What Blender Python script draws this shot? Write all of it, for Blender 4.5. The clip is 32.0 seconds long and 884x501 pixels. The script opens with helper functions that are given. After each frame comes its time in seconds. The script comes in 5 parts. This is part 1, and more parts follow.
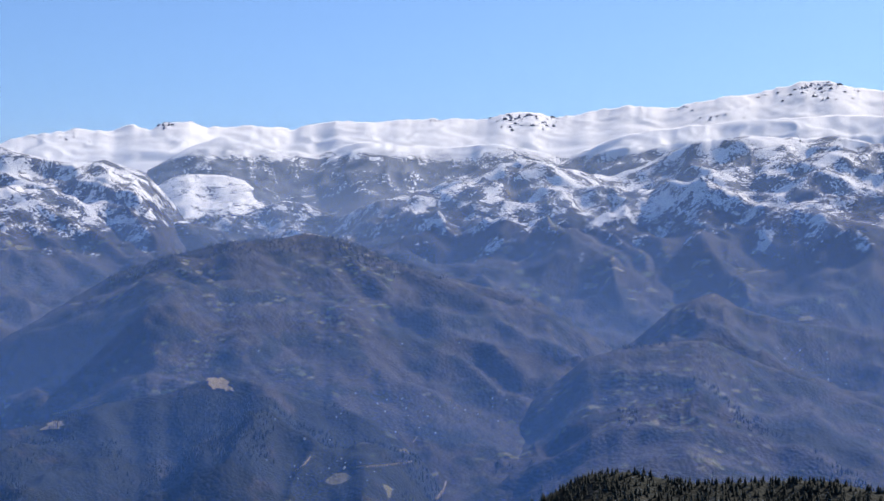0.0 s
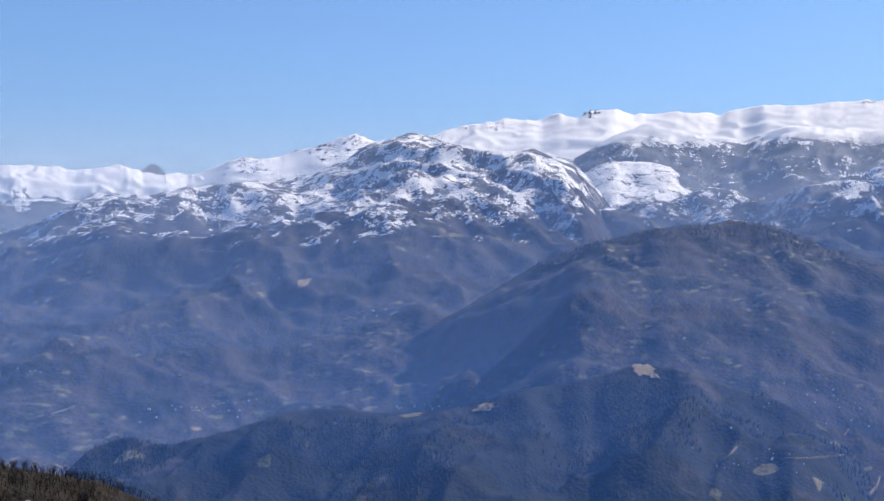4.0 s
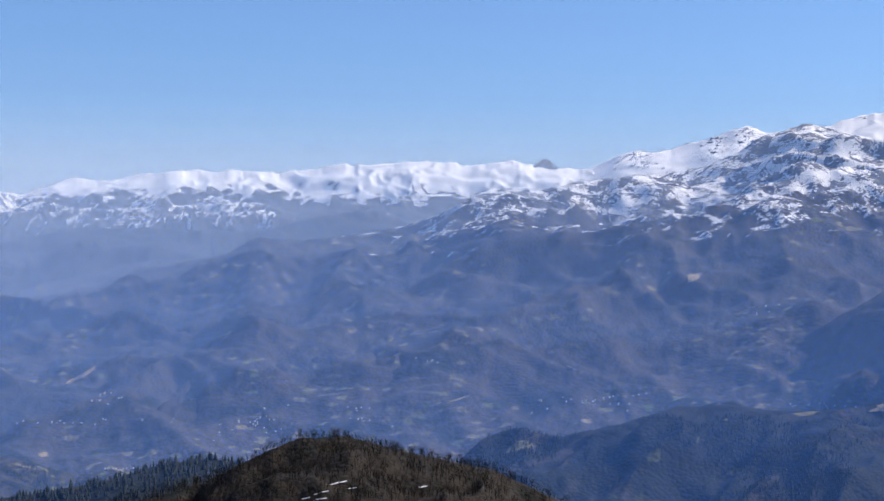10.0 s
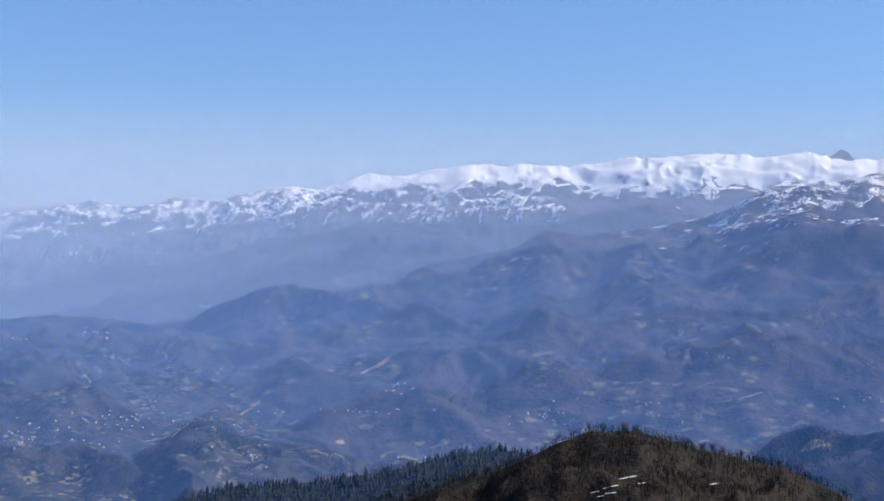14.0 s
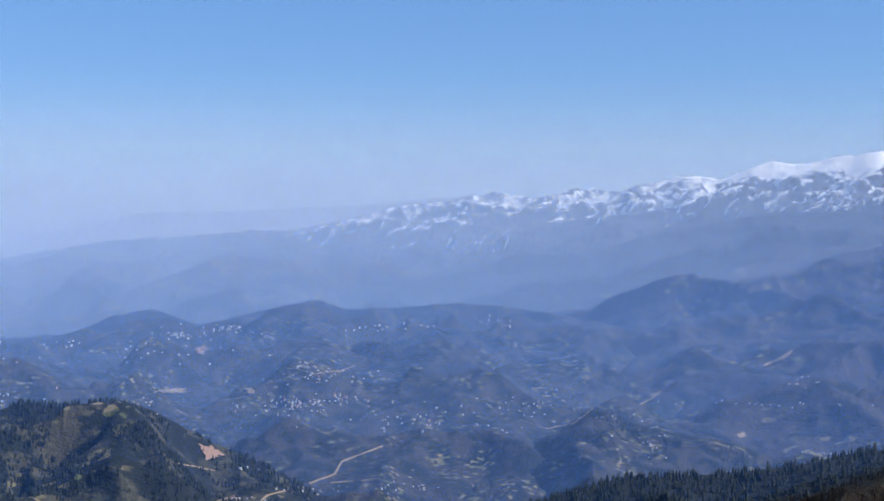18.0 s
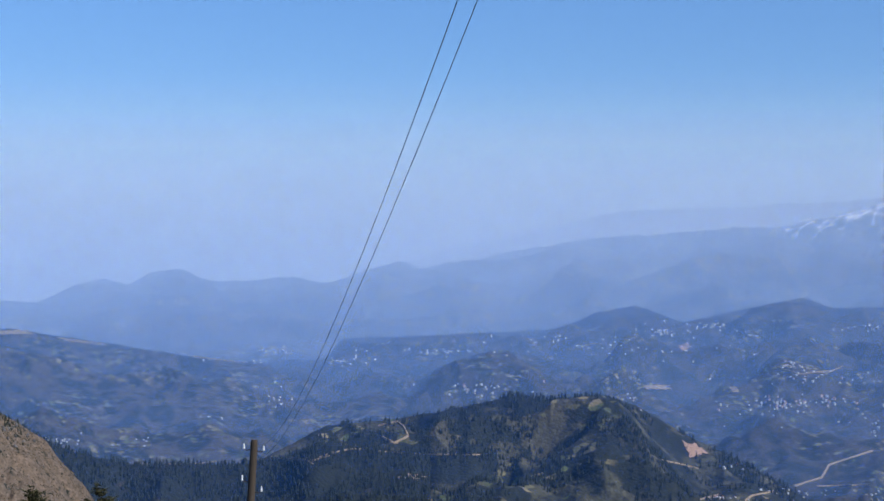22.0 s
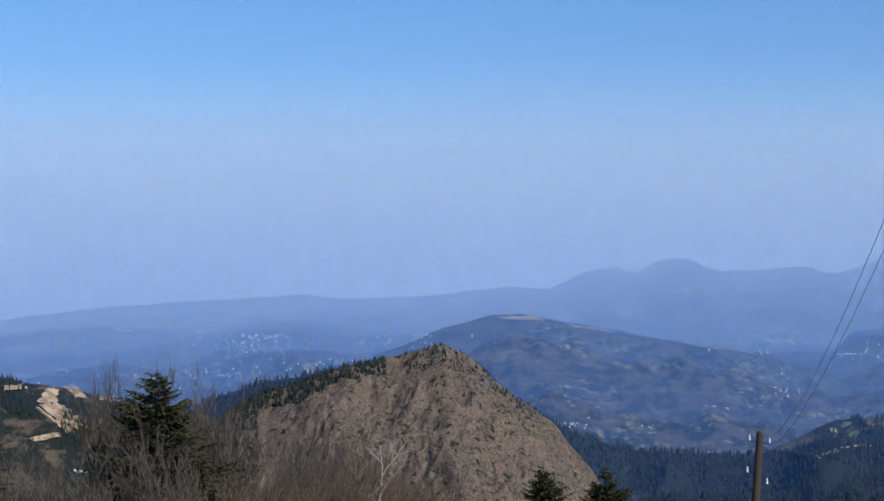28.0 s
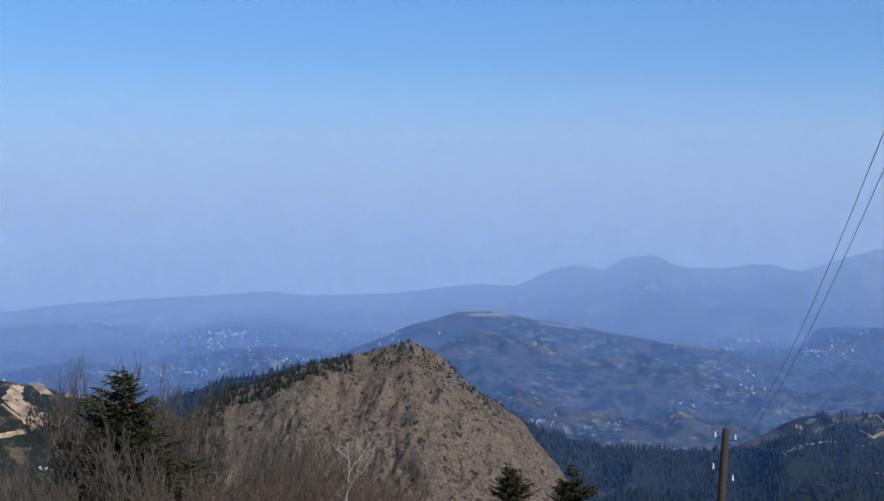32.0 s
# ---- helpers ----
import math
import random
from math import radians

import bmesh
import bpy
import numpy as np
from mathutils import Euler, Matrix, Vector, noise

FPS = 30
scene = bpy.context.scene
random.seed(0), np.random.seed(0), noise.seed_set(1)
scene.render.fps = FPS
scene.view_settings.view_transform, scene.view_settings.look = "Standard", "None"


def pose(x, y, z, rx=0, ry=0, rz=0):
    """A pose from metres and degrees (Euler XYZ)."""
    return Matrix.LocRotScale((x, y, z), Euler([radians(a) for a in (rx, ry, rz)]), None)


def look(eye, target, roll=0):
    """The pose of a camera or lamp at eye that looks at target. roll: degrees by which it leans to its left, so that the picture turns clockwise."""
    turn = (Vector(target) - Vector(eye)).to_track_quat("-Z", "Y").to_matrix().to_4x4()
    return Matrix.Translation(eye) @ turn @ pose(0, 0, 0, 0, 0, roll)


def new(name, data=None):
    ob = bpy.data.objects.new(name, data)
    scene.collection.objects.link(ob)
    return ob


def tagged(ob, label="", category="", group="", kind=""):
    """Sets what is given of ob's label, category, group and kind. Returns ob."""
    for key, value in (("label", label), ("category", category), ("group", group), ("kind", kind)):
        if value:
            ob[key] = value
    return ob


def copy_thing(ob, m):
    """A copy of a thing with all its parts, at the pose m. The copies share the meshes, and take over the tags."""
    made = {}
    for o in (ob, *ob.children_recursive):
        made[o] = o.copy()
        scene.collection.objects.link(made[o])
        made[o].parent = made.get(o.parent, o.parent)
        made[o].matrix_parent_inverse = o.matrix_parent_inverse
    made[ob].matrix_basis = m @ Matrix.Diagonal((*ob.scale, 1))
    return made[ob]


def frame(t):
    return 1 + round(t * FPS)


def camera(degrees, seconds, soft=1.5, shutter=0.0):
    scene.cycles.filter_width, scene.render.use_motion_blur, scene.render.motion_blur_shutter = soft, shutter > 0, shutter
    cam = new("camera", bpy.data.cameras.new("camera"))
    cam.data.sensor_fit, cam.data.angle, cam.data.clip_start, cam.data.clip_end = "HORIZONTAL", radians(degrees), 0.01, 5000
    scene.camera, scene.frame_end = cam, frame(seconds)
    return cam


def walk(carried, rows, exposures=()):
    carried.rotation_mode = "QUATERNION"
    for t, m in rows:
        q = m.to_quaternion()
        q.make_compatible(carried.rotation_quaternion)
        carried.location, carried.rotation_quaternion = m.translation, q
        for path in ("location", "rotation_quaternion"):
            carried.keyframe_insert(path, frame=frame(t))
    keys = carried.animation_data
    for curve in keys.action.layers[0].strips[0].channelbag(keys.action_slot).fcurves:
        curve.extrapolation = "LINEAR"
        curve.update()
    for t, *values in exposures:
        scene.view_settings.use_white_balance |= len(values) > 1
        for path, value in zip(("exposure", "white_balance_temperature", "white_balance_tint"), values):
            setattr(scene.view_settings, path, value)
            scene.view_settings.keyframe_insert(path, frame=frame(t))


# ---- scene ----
cam = camera(31.76, 32.0)
EYE_Z = 300.0

# seconds, bearing, tilt and lean of the camera, which only turns where it stands
PAN = [
    (0, -0.000, 0.834, -0.208),
    (0.5, -0.111, 0.806, -0.245),
    (1, -0.226, 0.730, -0.247),
    (1.5, -1.771, 0.671, -0.348),
    (2, -4.086, 0.631, -0.359),
    (2.5, -7.274, 0.585, -0.284),
    (3, -10.475, 0.528, -0.224),
    (3.5, -13.497, 0.503, -0.101),
    (4, -15.604, 0.386, -0.068),
    (4.5, -17.708, 0.408, -0.192),
    (6.5, -22.846, 0.177, 0.082),
    (7, -23.729, 0.250, 0.058),
    (7.5, -25.173, 0.189, 0.115),
    (8, -26.510, 0.237, 0.121),
    (8.5, -27.740, 0.207, 0.098),
    (9, -28.339, 0.155, 0.148),
    (9.5, -28.989, 0.213, 0.126),
    (10, -29.917, 0.155, 0.134),
    (10.5, -30.874, 0.108, 0.171),
    (11, -32.141, 0.061, 0.167),
    (11.5, -33.229, -0.016, 0.149),
    (12, -34.607, -0.044, 0.125),
    (12.5, -36.116, 0.003, 0.194),
    (13, -37.664, 0.149, 0.164),
    (13.5, -38.720, -0.001, 0.169),
    (14, -40.551, -0.108, 0.180),
    (14.5, -42.123, -0.113, 0.174),
    (16.5, -49.557, -0.214, 0.065),
    (17, -51.211, -0.377, 0.107),
    (17.5, -53.068, -0.432, 0.083),
    (18, -55.221, -0.518, 0.139),
    (18.5, -58.182, -0.567, 0.139),
    (19, -60.720, -0.494, 0.117),
    (19.5, -63.729, -0.784, -0.016),
    (20, -66.066, -0.692, 0.002),
    (20.5, -67.735, -0.734, 0.009),
    (21, -69.216, -0.773, 0.009),
    (21.5, -70.716, -0.560, 0.013),
    (22, -72.911, -0.637, -0.020),
    (22.5, -74.484, -0.769, -0.170),
    (23, -77.162, -0.781, -0.278),
    (23.5, -79.291, -1.056, 0.019),
    (24, -81.136, -0.904, -0.071),
    (24.5, -82.926, -1.172, 0.030),
    (25, -85.151, -0.858, -0.064),
    (25.5, -86.626, -1.058, -0.124),
    (26, -87.589, -1.096, -0.087),
    (26.5, -89.475, -1.321, -0.039),
    (28.5, -91.552, -0.993, -0.061),
    (29, -91.772, -1.055, -0.107),
    (29.5, -91.959, -1.296, -0.173),
    (30, -91.932, -1.171, -0.222),
    (30.5, -91.954, -1.077, -0.210),
    (31, -92.548, -1.250, -0.097),
    (31.5, -92.459, -1.041, -0.055),
    (32, -90.203, -1.146, 0.094)]
walk(cam, [(t, pose(0, 0, EYE_Z, 90 + tilt, 0, -turn) @ pose(0, 0, 0, 0, 0, lean)) for t, turn, tilt, lean in PAN],
     exposures=[(0.0, 0.13, 6950, 14), (12.0, 0.15, 6850, 14), (17.0, 0.05, 6550, 11), (22.0, -0.08, 6300, 9), (26.0, -0.20, 6250, 8), (32.0, -0.24, 6200, 8)])

# ---- sky and sun ----
SUN_TURN, SUN_UP = 48.0, 40.0
scene.cycles.transparent_max_bounces = 48
world = bpy.data.worlds.new("sky")
scene.world = world
world.use_nodes = True
wn = world.node_tree
sky = wn.nodes.new("ShaderNodeTexSky")
sky.sky_type, sky.sun_disc = "NISHITA", False
sky.sun_elevation, sky.sun_rotation = radians(SUN_UP), radians(SUN_TURN)
sky.altitude, sky.air_density, sky.dust_density, sky.ozone_density = 1200.0, 1.0, 1.3, 4.0
wn.nodes["Background"].inputs["Strength"].default_value = 0.108
deep = wn.nodes.new("ShaderNodeMix")
deep.data_type, deep.blend_type = "RGBA", "MULTIPLY"
deep.inputs[0].default_value, deep.inputs[7].default_value = 1.0, (0.77, 1.0, 1.29, 1)
wn.links.new(sky.outputs["Color"], deep.inputs[6])
wn.links.new(deep.outputs[2], wn.nodes["Background"].inputs["Color"])
sun = new("sun", bpy.data.lights.new("sun", "SUN"))
sun.data.energy, sun.data.angle, sun.data.color = 5.0, radians(0.5), (1.0, 0.95, 0.87)
sun_way = Vector((math.sin(radians(SUN_TURN)) * math.cos(radians(SUN_UP)), math.cos(radians(SUN_TURN)) * math.cos(radians(SUN_UP)), math.sin(radians(SUN_UP))))
sun.matrix_world = look(Vector((0, 0, 900)) + sun_way * 500, (0, 0, 900))


# ---- noise on arrays ----
def cell(ix, iy, seed):
    n = (ix.astype(np.int64) * 374761393 + iy.astype(np.int64) * 668265263 + seed * 1442695041) & 0xFFFFFFFF
    n = ((n ^ (n >> 13)) * 1274126177) & 0xFFFFFFFF
    n = ((n ^ (n >> 16)) * 2246822519) & 0xFFFFFFFF
    return ((n ^ (n >> 15)) & 0xFFFFFF) / float(0xFFFFFF)


def value(x, y, seed=0):
    ix, iy = np.floor(x), np.floor(y)
    u, v = x - ix, y - iy
    u, v = u * u * u * (u * (u * 6 - 15) + 10), v * v * v * (v * (v * 6 - 15) + 10)
    a, b, c, d = cell(ix, iy, seed), cell(ix + 1, iy, seed), cell(ix, iy + 1, seed), cell(ix + 1, iy + 1, seed)
    return a + (b - a) * u + (c - a) * v + (a - b - c + d) * u * v


def fbm(x, y, octaves=5, seed=0, gain=0.5):
    total, amount, most = 0.0, 1.0, 0.0
    for k in range(octaves):
        total = total + amount * (2 * value(x, y, seed + k) - 1)
        most, amount = most + amount, amount * gain
        x, y = x * 2.03 + 17.3, y * 2.03 - 9.1
    return total / most


def ridged(x, y, octaves=5, seed=0, gain=0.5):
    total, amount, most = 0.0, 1.0, 0.0
    for k in range(octaves):
        total = total + amount * (1 - np.abs(2 * value(x, y, seed + k) - 1) * 2)
        most, amount = most + amount, amount * gain
        x, y = x * 2.07 + 5.7, y * 2.07 + 11.9
    return total / most


# ---- materials ----
class Nodes:
    def __init__(self, name):
        self.mat = bpy.data.materials.new(name)
        self.mat.use_nodes = True
        self.tree = self.mat.node_tree
        self.bsdf = self.tree.nodes["Principled BSDF"]
        self.place = self.tree.nodes.new("ShaderNodeNewGeometry").outputs["Position"]

    def add(self, kind, **inputs):
        node = self.tree.nodes.new(kind)
        for key, val in inputs.items():
            self.put(node.inputs[key.replace("_", " ")], val)
        return node

    def put(self, socket, val):
        if isinstance(val, bpy.types.NodeSocket):
            self.tree.links.new(val, socket)
        else:
            socket.default_value = val

    def noise(self, scale, detail=4.0, rough=0.55, place=None, warp=0.0):
        return self.add("ShaderNodeTexNoise", Vector=place or self.place, Scale=scale, Detail=detail, Roughness=rough, Distortion=warp).outputs["Fac"]

    def cells(self, scale, out="Distance", place=None):
        return self.add("ShaderNodeTexVoronoi", Vector=place or self.place, Scale=scale).outputs[out]

    def math(self, op, a, b=0.0, c=0.0):
        node = self.tree.nodes.new("ShaderNodeMath")
        node.operation = op
        for socket, val in zip(node.inputs, (a, b, c)):
            self.put(socket, val)
        return node.outputs[0]

    def step(self, val, low, high):
        node = self.add("ShaderNodeMapRange", Value=val)
        node.interpolation_type = "SMOOTHSTEP"
        node.inputs["From Min"].default_value, node.inputs["From Max"].default_value = low, high
        return node.outputs["Result"]

    def mix(self, fac, a, b):
        node = self.tree.nodes.new("ShaderNodeMix")
        node.data_type = "RGBA"
        self.put(node.inputs[0], fac)
        self.put(node.inputs[6], a if isinstance(a, bpy.types.NodeSocket) else (*a, 1))
        self.put(node.inputs[7], b if isinstance(b, bpy.types.NodeSocket) else (*b, 1))
        return node.outputs[2]

    def height(self):
        return self.add("ShaderNodeSeparateXYZ", Vector=self.place).outputs["Z"]

    def stretched(self, x, y, z):
        node = self.tree.nodes.new("ShaderNodeMapping")
        self.put(node.inputs["Vector"], self.place)
        node.inputs["Scale"].default_value = (x, y, z)
        return node.outputs["Vector"]

    def done(self, colour, rough=0.9, bump=None, strength=0.5, depth=1.0, metal=0.0):
        self.put(self.bsdf.inputs["Base Color"], colour if isinstance(colour, bpy.types.NodeSocket) else (*colour, 1))
        self.put(self.bsdf.inputs["Roughness"], rough)
        self.bsdf.inputs["Metallic"].default_value = metal
        self.bsdf.inputs["Specular IOR Level"].default_value = 0.2
        if bump is not None:
            self.put(self.bsdf.inputs["Normal"], self.add("ShaderNodeBump", Height=bump, Strength=strength, Distance=depth).outputs["Normal"])
        return self.mat


BARE_WOOD, GREY_WOOD, FIR_WOOD = (0.060, 0.050, 0.042), (0.044, 0.041, 0.038), (0.015, 0.020, 0.018)
STRAW, MEADOW, SNOW = (0.30, 0.24, 0.13), (0.11, 0.14, 0.055), (0.93, 0.91, 0.87)


def land_material(name, grain, snowline=None, spread=60.0, fir=0.5, fields=0.3, wood=BARE_WOOD, second=GREY_WOOD, patch=80.0, thick=0.5, crowns=1.0, treeline=None, aspect=0.0, crag=0.0, plot=0.2, clump=2.6):
    """Wooded slopes seen from afar. grain: the size of a tree's crown; patch: that of a stand of firs; snowline: the height at which snow lies;
    treeline: the height over which no wood grows; aspect: how much longer snow lies on slopes turned from the sun; crag: how much rock shows in it."""
    n = Nodes(name)
    big, mid = n.noise(1 / (patch * 2.2), 5, 0.6), n.noise(1 / patch, 6, 0.62, warp=0.4)
    crown = n.cells(1 / grain)
    speck = n.noise(1 / (grain * 2.5), 4, 0.7)
    colour = n.mix(n.step(big, 0.35, 0.65), wood, second)
    tone = n.add("ShaderNodeSeparateColor", Color=n.cells(1 / grain, "Color")).outputs["Red"]
    colour = n.mix(n.math("MULTIPLY", n.step(speck, 0.3, 0.75), 0.45), colour, tuple(c * 2.0 for c in wood))
    colour = n.mix(n.math("MULTIPLY", tone, 0.5), colour, tuple(c * 0.35 for c in second))
    colour = n.mix(n.step(n.math("ADD", mid, n.math("MULTIPLY", speck, 0.25)), 0.62 + 0.25 * (0.5 - fir), 0.70 + 0.25 * (0.5 - fir)), colour, FIR_WOOD)
    plots = n.add("ShaderNodeTexVoronoi", Vector=n.stretched(1, 1, 1.6), Scale=1 / (patch * plot)).outputs["Color"]
    pick = n.add("ShaderNodeSeparateColor", Color=plots)
    settled = n.step(n.noise(1 / (patch * 3.1), 3, 0.5), 0.44, 0.60)
    open_land = n.math("MULTIPLY", n.step(pick.outputs["Red"], 1 - fields, 1.02 - fields), n.math("MULTIPLY", settled, n.step(speck, 0.30, 0.46)))
    grass = n.mix(pick.outputs["Green"], MEADOW, STRAW)
    colour = n.mix(n.math("MULTIPLY", open_land, 0.7), colour, grass)
    relief = n.math("MULTIPLY", crown, -crowns)
    if snowline is not None:
        normal = n.add("ShaderNodeSeparateXYZ", Vector=n.tree.nodes.new("ShaderNodeNewGeometry").outputs["Normal"])
        ragged = n.math("MULTIPLY_ADD", n.noise(1 / (patch * 0.8), 9, 0.66, warp=0.3), spread * 3.0, n.height())
        ragged = n.math("MULTIPLY_ADD", speck, spread * 1.1, ragged)
        ragged = n.math("MULTIPLY_ADD", normal.outputs["X"], -spread * aspect, ragged)
        lies = n.step(ragged, snowline + spread * 2.05 - spread * 0.13, snowline + spread * 2.05 + spread * 0.13)
        # stands of trees thin out into single dots towards the pastures and the treeline
        stand = n.math("MULTIPLY_ADD", n.noise(1 / (patch * 0.6), 6, 0.6, warp=0.3), clump, thick * 1.5 - 0.45 - clump * 0.5)
        if treeline is not None:
            stand = n.math("SUBTRACT", stand, n.math("MULTIPLY", n.step(n.math("MULTIPLY_ADD", mid, spread, n.height()), treeline - spread * 0.1, treeline + spread * 1.1), 1.6))
        dots = n.math("MULTIPLY_ADD", n.cells(1.1 / grain), -1.0, n.math("MULTIPLY", stand, 1.0))
        trees = n.step(dots, -0.08, 0.02)
        rock = n.step(n.math("SUBTRACT", n.noise(1 / (grain * 7), 8, 0.74), n.math("MULTIPLY", normal.outputs["Z"], 0.45)), 0.32 - crag, 0.37 - crag)
        clear = n.math("MULTIPLY", n.math("SUBTRACT", 1.0, trees), n.math("SUBTRACT", 1.0, rock))
        white = n.math("MULTIPLY", lies, clear)
        colour = n.mix(n.math("MULTIPLY", lies, 0.34), colour, (0.34, 0.35, 0.38))
        snow = n.mix(n.noise(1 / (grain * 9), 5, 0.6), tuple(c * 0.93 for c in SNOW), SNOW)
        colour = n.mix(white, colour, snow)
        relief = n.math("MULTIPLY", relief, n.math("SUBTRACT", 1.0, white))
    relief = n.math("MULTIPLY_ADD", n.noise(1 / (grain * 9), 6, 0.62), 2.6, relief)
    return n.done(colour, 0.92, relief, 0.5, grain * 0.45)


# ---- the shape of the land ----
def at(turn, up, far):
    """The point at a bearing and an angle over eye level, both in degrees, far metres off."""
    return Vector((far * math.sin(radians(turn)), far * math.cos(radians(turn)), EYE_Z + far * math.tan(radians(up))))


def sheet(name, x, y, z, material):
    rows, cols = x.shape
    me = bpy.data.meshes.new(name)
    me.vertices.add(rows * cols)
    me.vertices.foreach_set("co", np.stack([x, y, z], -1).astype(np.float32).ravel())
    i = (np.arange(rows - 1)[:, None] * cols + np.arange(cols - 1)[None]).ravel()
    quads = np.stack([i, i + 1, i + cols + 1, i + cols], -1).ravel()
    me.loops.add(len(quads))
    me.loops.foreach_set("vertex_index", quads.astype(np.int32))
    me.polygons.add(len(quads) // 4)
    me.polygons.foreach_set("loop_start", np.arange(0, len(quads), 4, dtype=np.int32))
    me.polygons.foreach_set("use_smooth", np.ones(len(quads) // 4, dtype=bool))
    me.update(calc_edges=True)
    me.materials.append(material)
    return new(name, me)


LAND = {}


def landform(key, name, label, crest, far, front, material, base=20.0, power=1.0, relief=30.0, grain=260.0, jag=0.05, cols=480, rows=58, back=0.12, seed=1, along=1.0, fine=0.5, sink=0.0, skew=0.0, lean=0.0, spine=0.5, gain=0.46, lump=0.5):
    """A hill or range: from its foot at the distance front up to the crest at the distance far, then down behind it."""
    turns, ups = np.array([c[0] for c in crest]), np.array([c[1] - sink for c in crest])
    a = np.linspace(turns[0], turns[-1], cols)
    gap = a[1] - a[0]
    far_a = np.full(cols, float(far)) * (1 + 0.03 * fbm(a * 0.4, a * 0 + seed * 3.1, 3, seed + 70))

    def smooth(v, width):
        k = max(1, int(width / gap))
        return np.convolve(np.pad(v, k, mode="edge"), np.ones(2 * k + 1) / (2 * k + 1), "valid")

    line = np.interp(a, turns, ups)
    up = smooth(line, 0.07) + jag * fbm(a * 2.2, a * 0 + seed, 6, seed + 50, 0.62)
    broad = smooth(smooth(line, spine), spine)
    n_back = rows // 6 + 2
    s = np.concatenate([np.linspace(0, 1, rows) ** 0.8, 1 + np.linspace(0, 1, n_back)[1:] * back])[:, None]
    sf = np.clip(s, 0, 1)
    r = front + (far_a - front)[None] * s
    near_top = sf ** 22
    top = EYE_Z + far_a[None] * np.tan(np.radians(np.interp(a[None] + lean * (1 - sf), a, broad) * (1 - near_top) + up[None] * near_top))
    low = np.minimum(base, top - 5)
    rise = np.where(s <= 1, sf ** power, 1 - 0.75 * (np.clip(s - 1, 0, None) / back) ** 1.3)
    z = low + (top - low) * rise
    arc = np.radians(a)[None] * far_a.mean() + 0 * r
    step = (far - front) / rows
    octaves = max(3, int(math.log2(grain / (2.2 * step))) + 1)
    warp = fbm(arc / (grain * 1.5), r / (grain * 1.5), 3, seed + 9) * grain * 0.7
    cs, sn = math.cos(radians(skew)), math.sin(radians(skew))
    spurs = ridged(((arc + warp) * cs + r * sn) / grain, ((r - warp * 0.8) * cs - arc * sn) / (grain * along), octaves, seed, gain)
    lumps = fbm((arc - warp) / (grain * 0.8), r / (grain * 0.8), octaves, seed + 20, gain)
    room = np.where(s <= 1, sf * (1 - sf ** 9) * 1.25 + 0.08, 0.12) * np.clip((top - low) / (relief * 3), 0, 1)
    z = z + relief * room * (0.8 * spurs + lump * lumps)
    z = z + fine * relief * 0.05 * fbm(arc / max(grain * 0.07, 2.6 * step), r / max(grain * 0.07, 2.6 * step), 2, seed + 31, 0.6) * np.clip(s * 3, 0, 1) * (0.15 + 0.85 * (1 - sf ** 8))
    # nothing of the slope rises over the crest
    lid = EYE_Z + r * np.tan(np.radians(up))[None] - 0.004 * np.abs(far_a[None] - r)
    z = np.minimum(z, lid)
    x, y = r * np.sin(np.radians(a))[None], r * np.cos(np.radians(a))[None]
    ob = sheet(name, x, y, z, material)
    tagged(ob, label, "hill" if far_a.mean() < 2200 else "mountain", kind="structure")
    LAND[key] = (a, r, z, rows - 1)
    return ob


def sight(turn, up, only=None):
    """Where the line of sight at that bearing and angle first meets the land."""
    best = None
    for key, (a, r, z, _) in LAND.items():
        if (only and key != only) or not a[0] <= turn <= a[-1]:
            continue
        j = min(len(a) - 1, int(round((turn - a[0]) / (a[1] - a[0]))))
        angle = np.degrees(np.arctan2(z[:, j] - EYE_Z, r[:, j]))
        over = np.nonzero(angle >= up)[0]
        if len(over) and over[0] > 0 and (best is None or r[over[0], j] < best[0]):
            i = over[0]
            w = (up - angle[i - 1]) / max(1e-6, angle[i] - angle[i - 1])
            best = (r[i - 1, j] * (1 - w) + r[i, j] * w, z[i - 1, j] * (1 - w) + z[i, j] * w)
    if best is None:
        return None
    return Vector((best[0] * math.sin(radians(turn)), best[0] * math.cos(radians(turn)), best[1]))


SKYLINE = [(-24.76, 3.10), (-23.33, 3.66), (-22.72, 3.77), (-21.90, 3.74), (-21.07, 4.03), (-20.56, 4.15), (-19.42, 4.51), (-18.80, 4.66), (-18.07, 4.45), (-16.10, 4.62), (-14.64, 5.03), (-13.19, 5.23), (-11.94, 5.18), (-11.26, 5.42), (-10.60, 5.20), (-10.16, 5.51), (-9.25, 5.53), (-8.64, 5.33), (-6.90, 5.43), (-5.46, 5.29), (-3.81, 5.63), (-2.56, 5.57), (-0.07, 5.69), (1.39, 5.62), (2.43, 5.86), (3.26, 5.91), (4.19, 5.68), (5.75, 5.95), (7.19, 6.09), (8.62, 6.00), (10.24, 6.33), (11.64, 6.48), (13.04, 6.78), (14.02, 6.81), (15.00, 6.54), (15.92, 6.41), (19.37, 6.47)]
FORESTED = [(-11.60, 3.12), (-10.57, 3.85), (-9.12, 4.67), (-8.09, 5.02), (-6.64, 4.63), (-4.56, 4.37), (-2.89, 4.86), (-1.65, 4.74), (0.42, 4.62), (1.87, 4.74), (3.10, 4.58), (4.53, 4.18), (6.36, 4.91), (7.79, 5.20), (10.64, 5.45), (13.62, 5.58), (16.53, 5.49), (19.36, 5.59)]
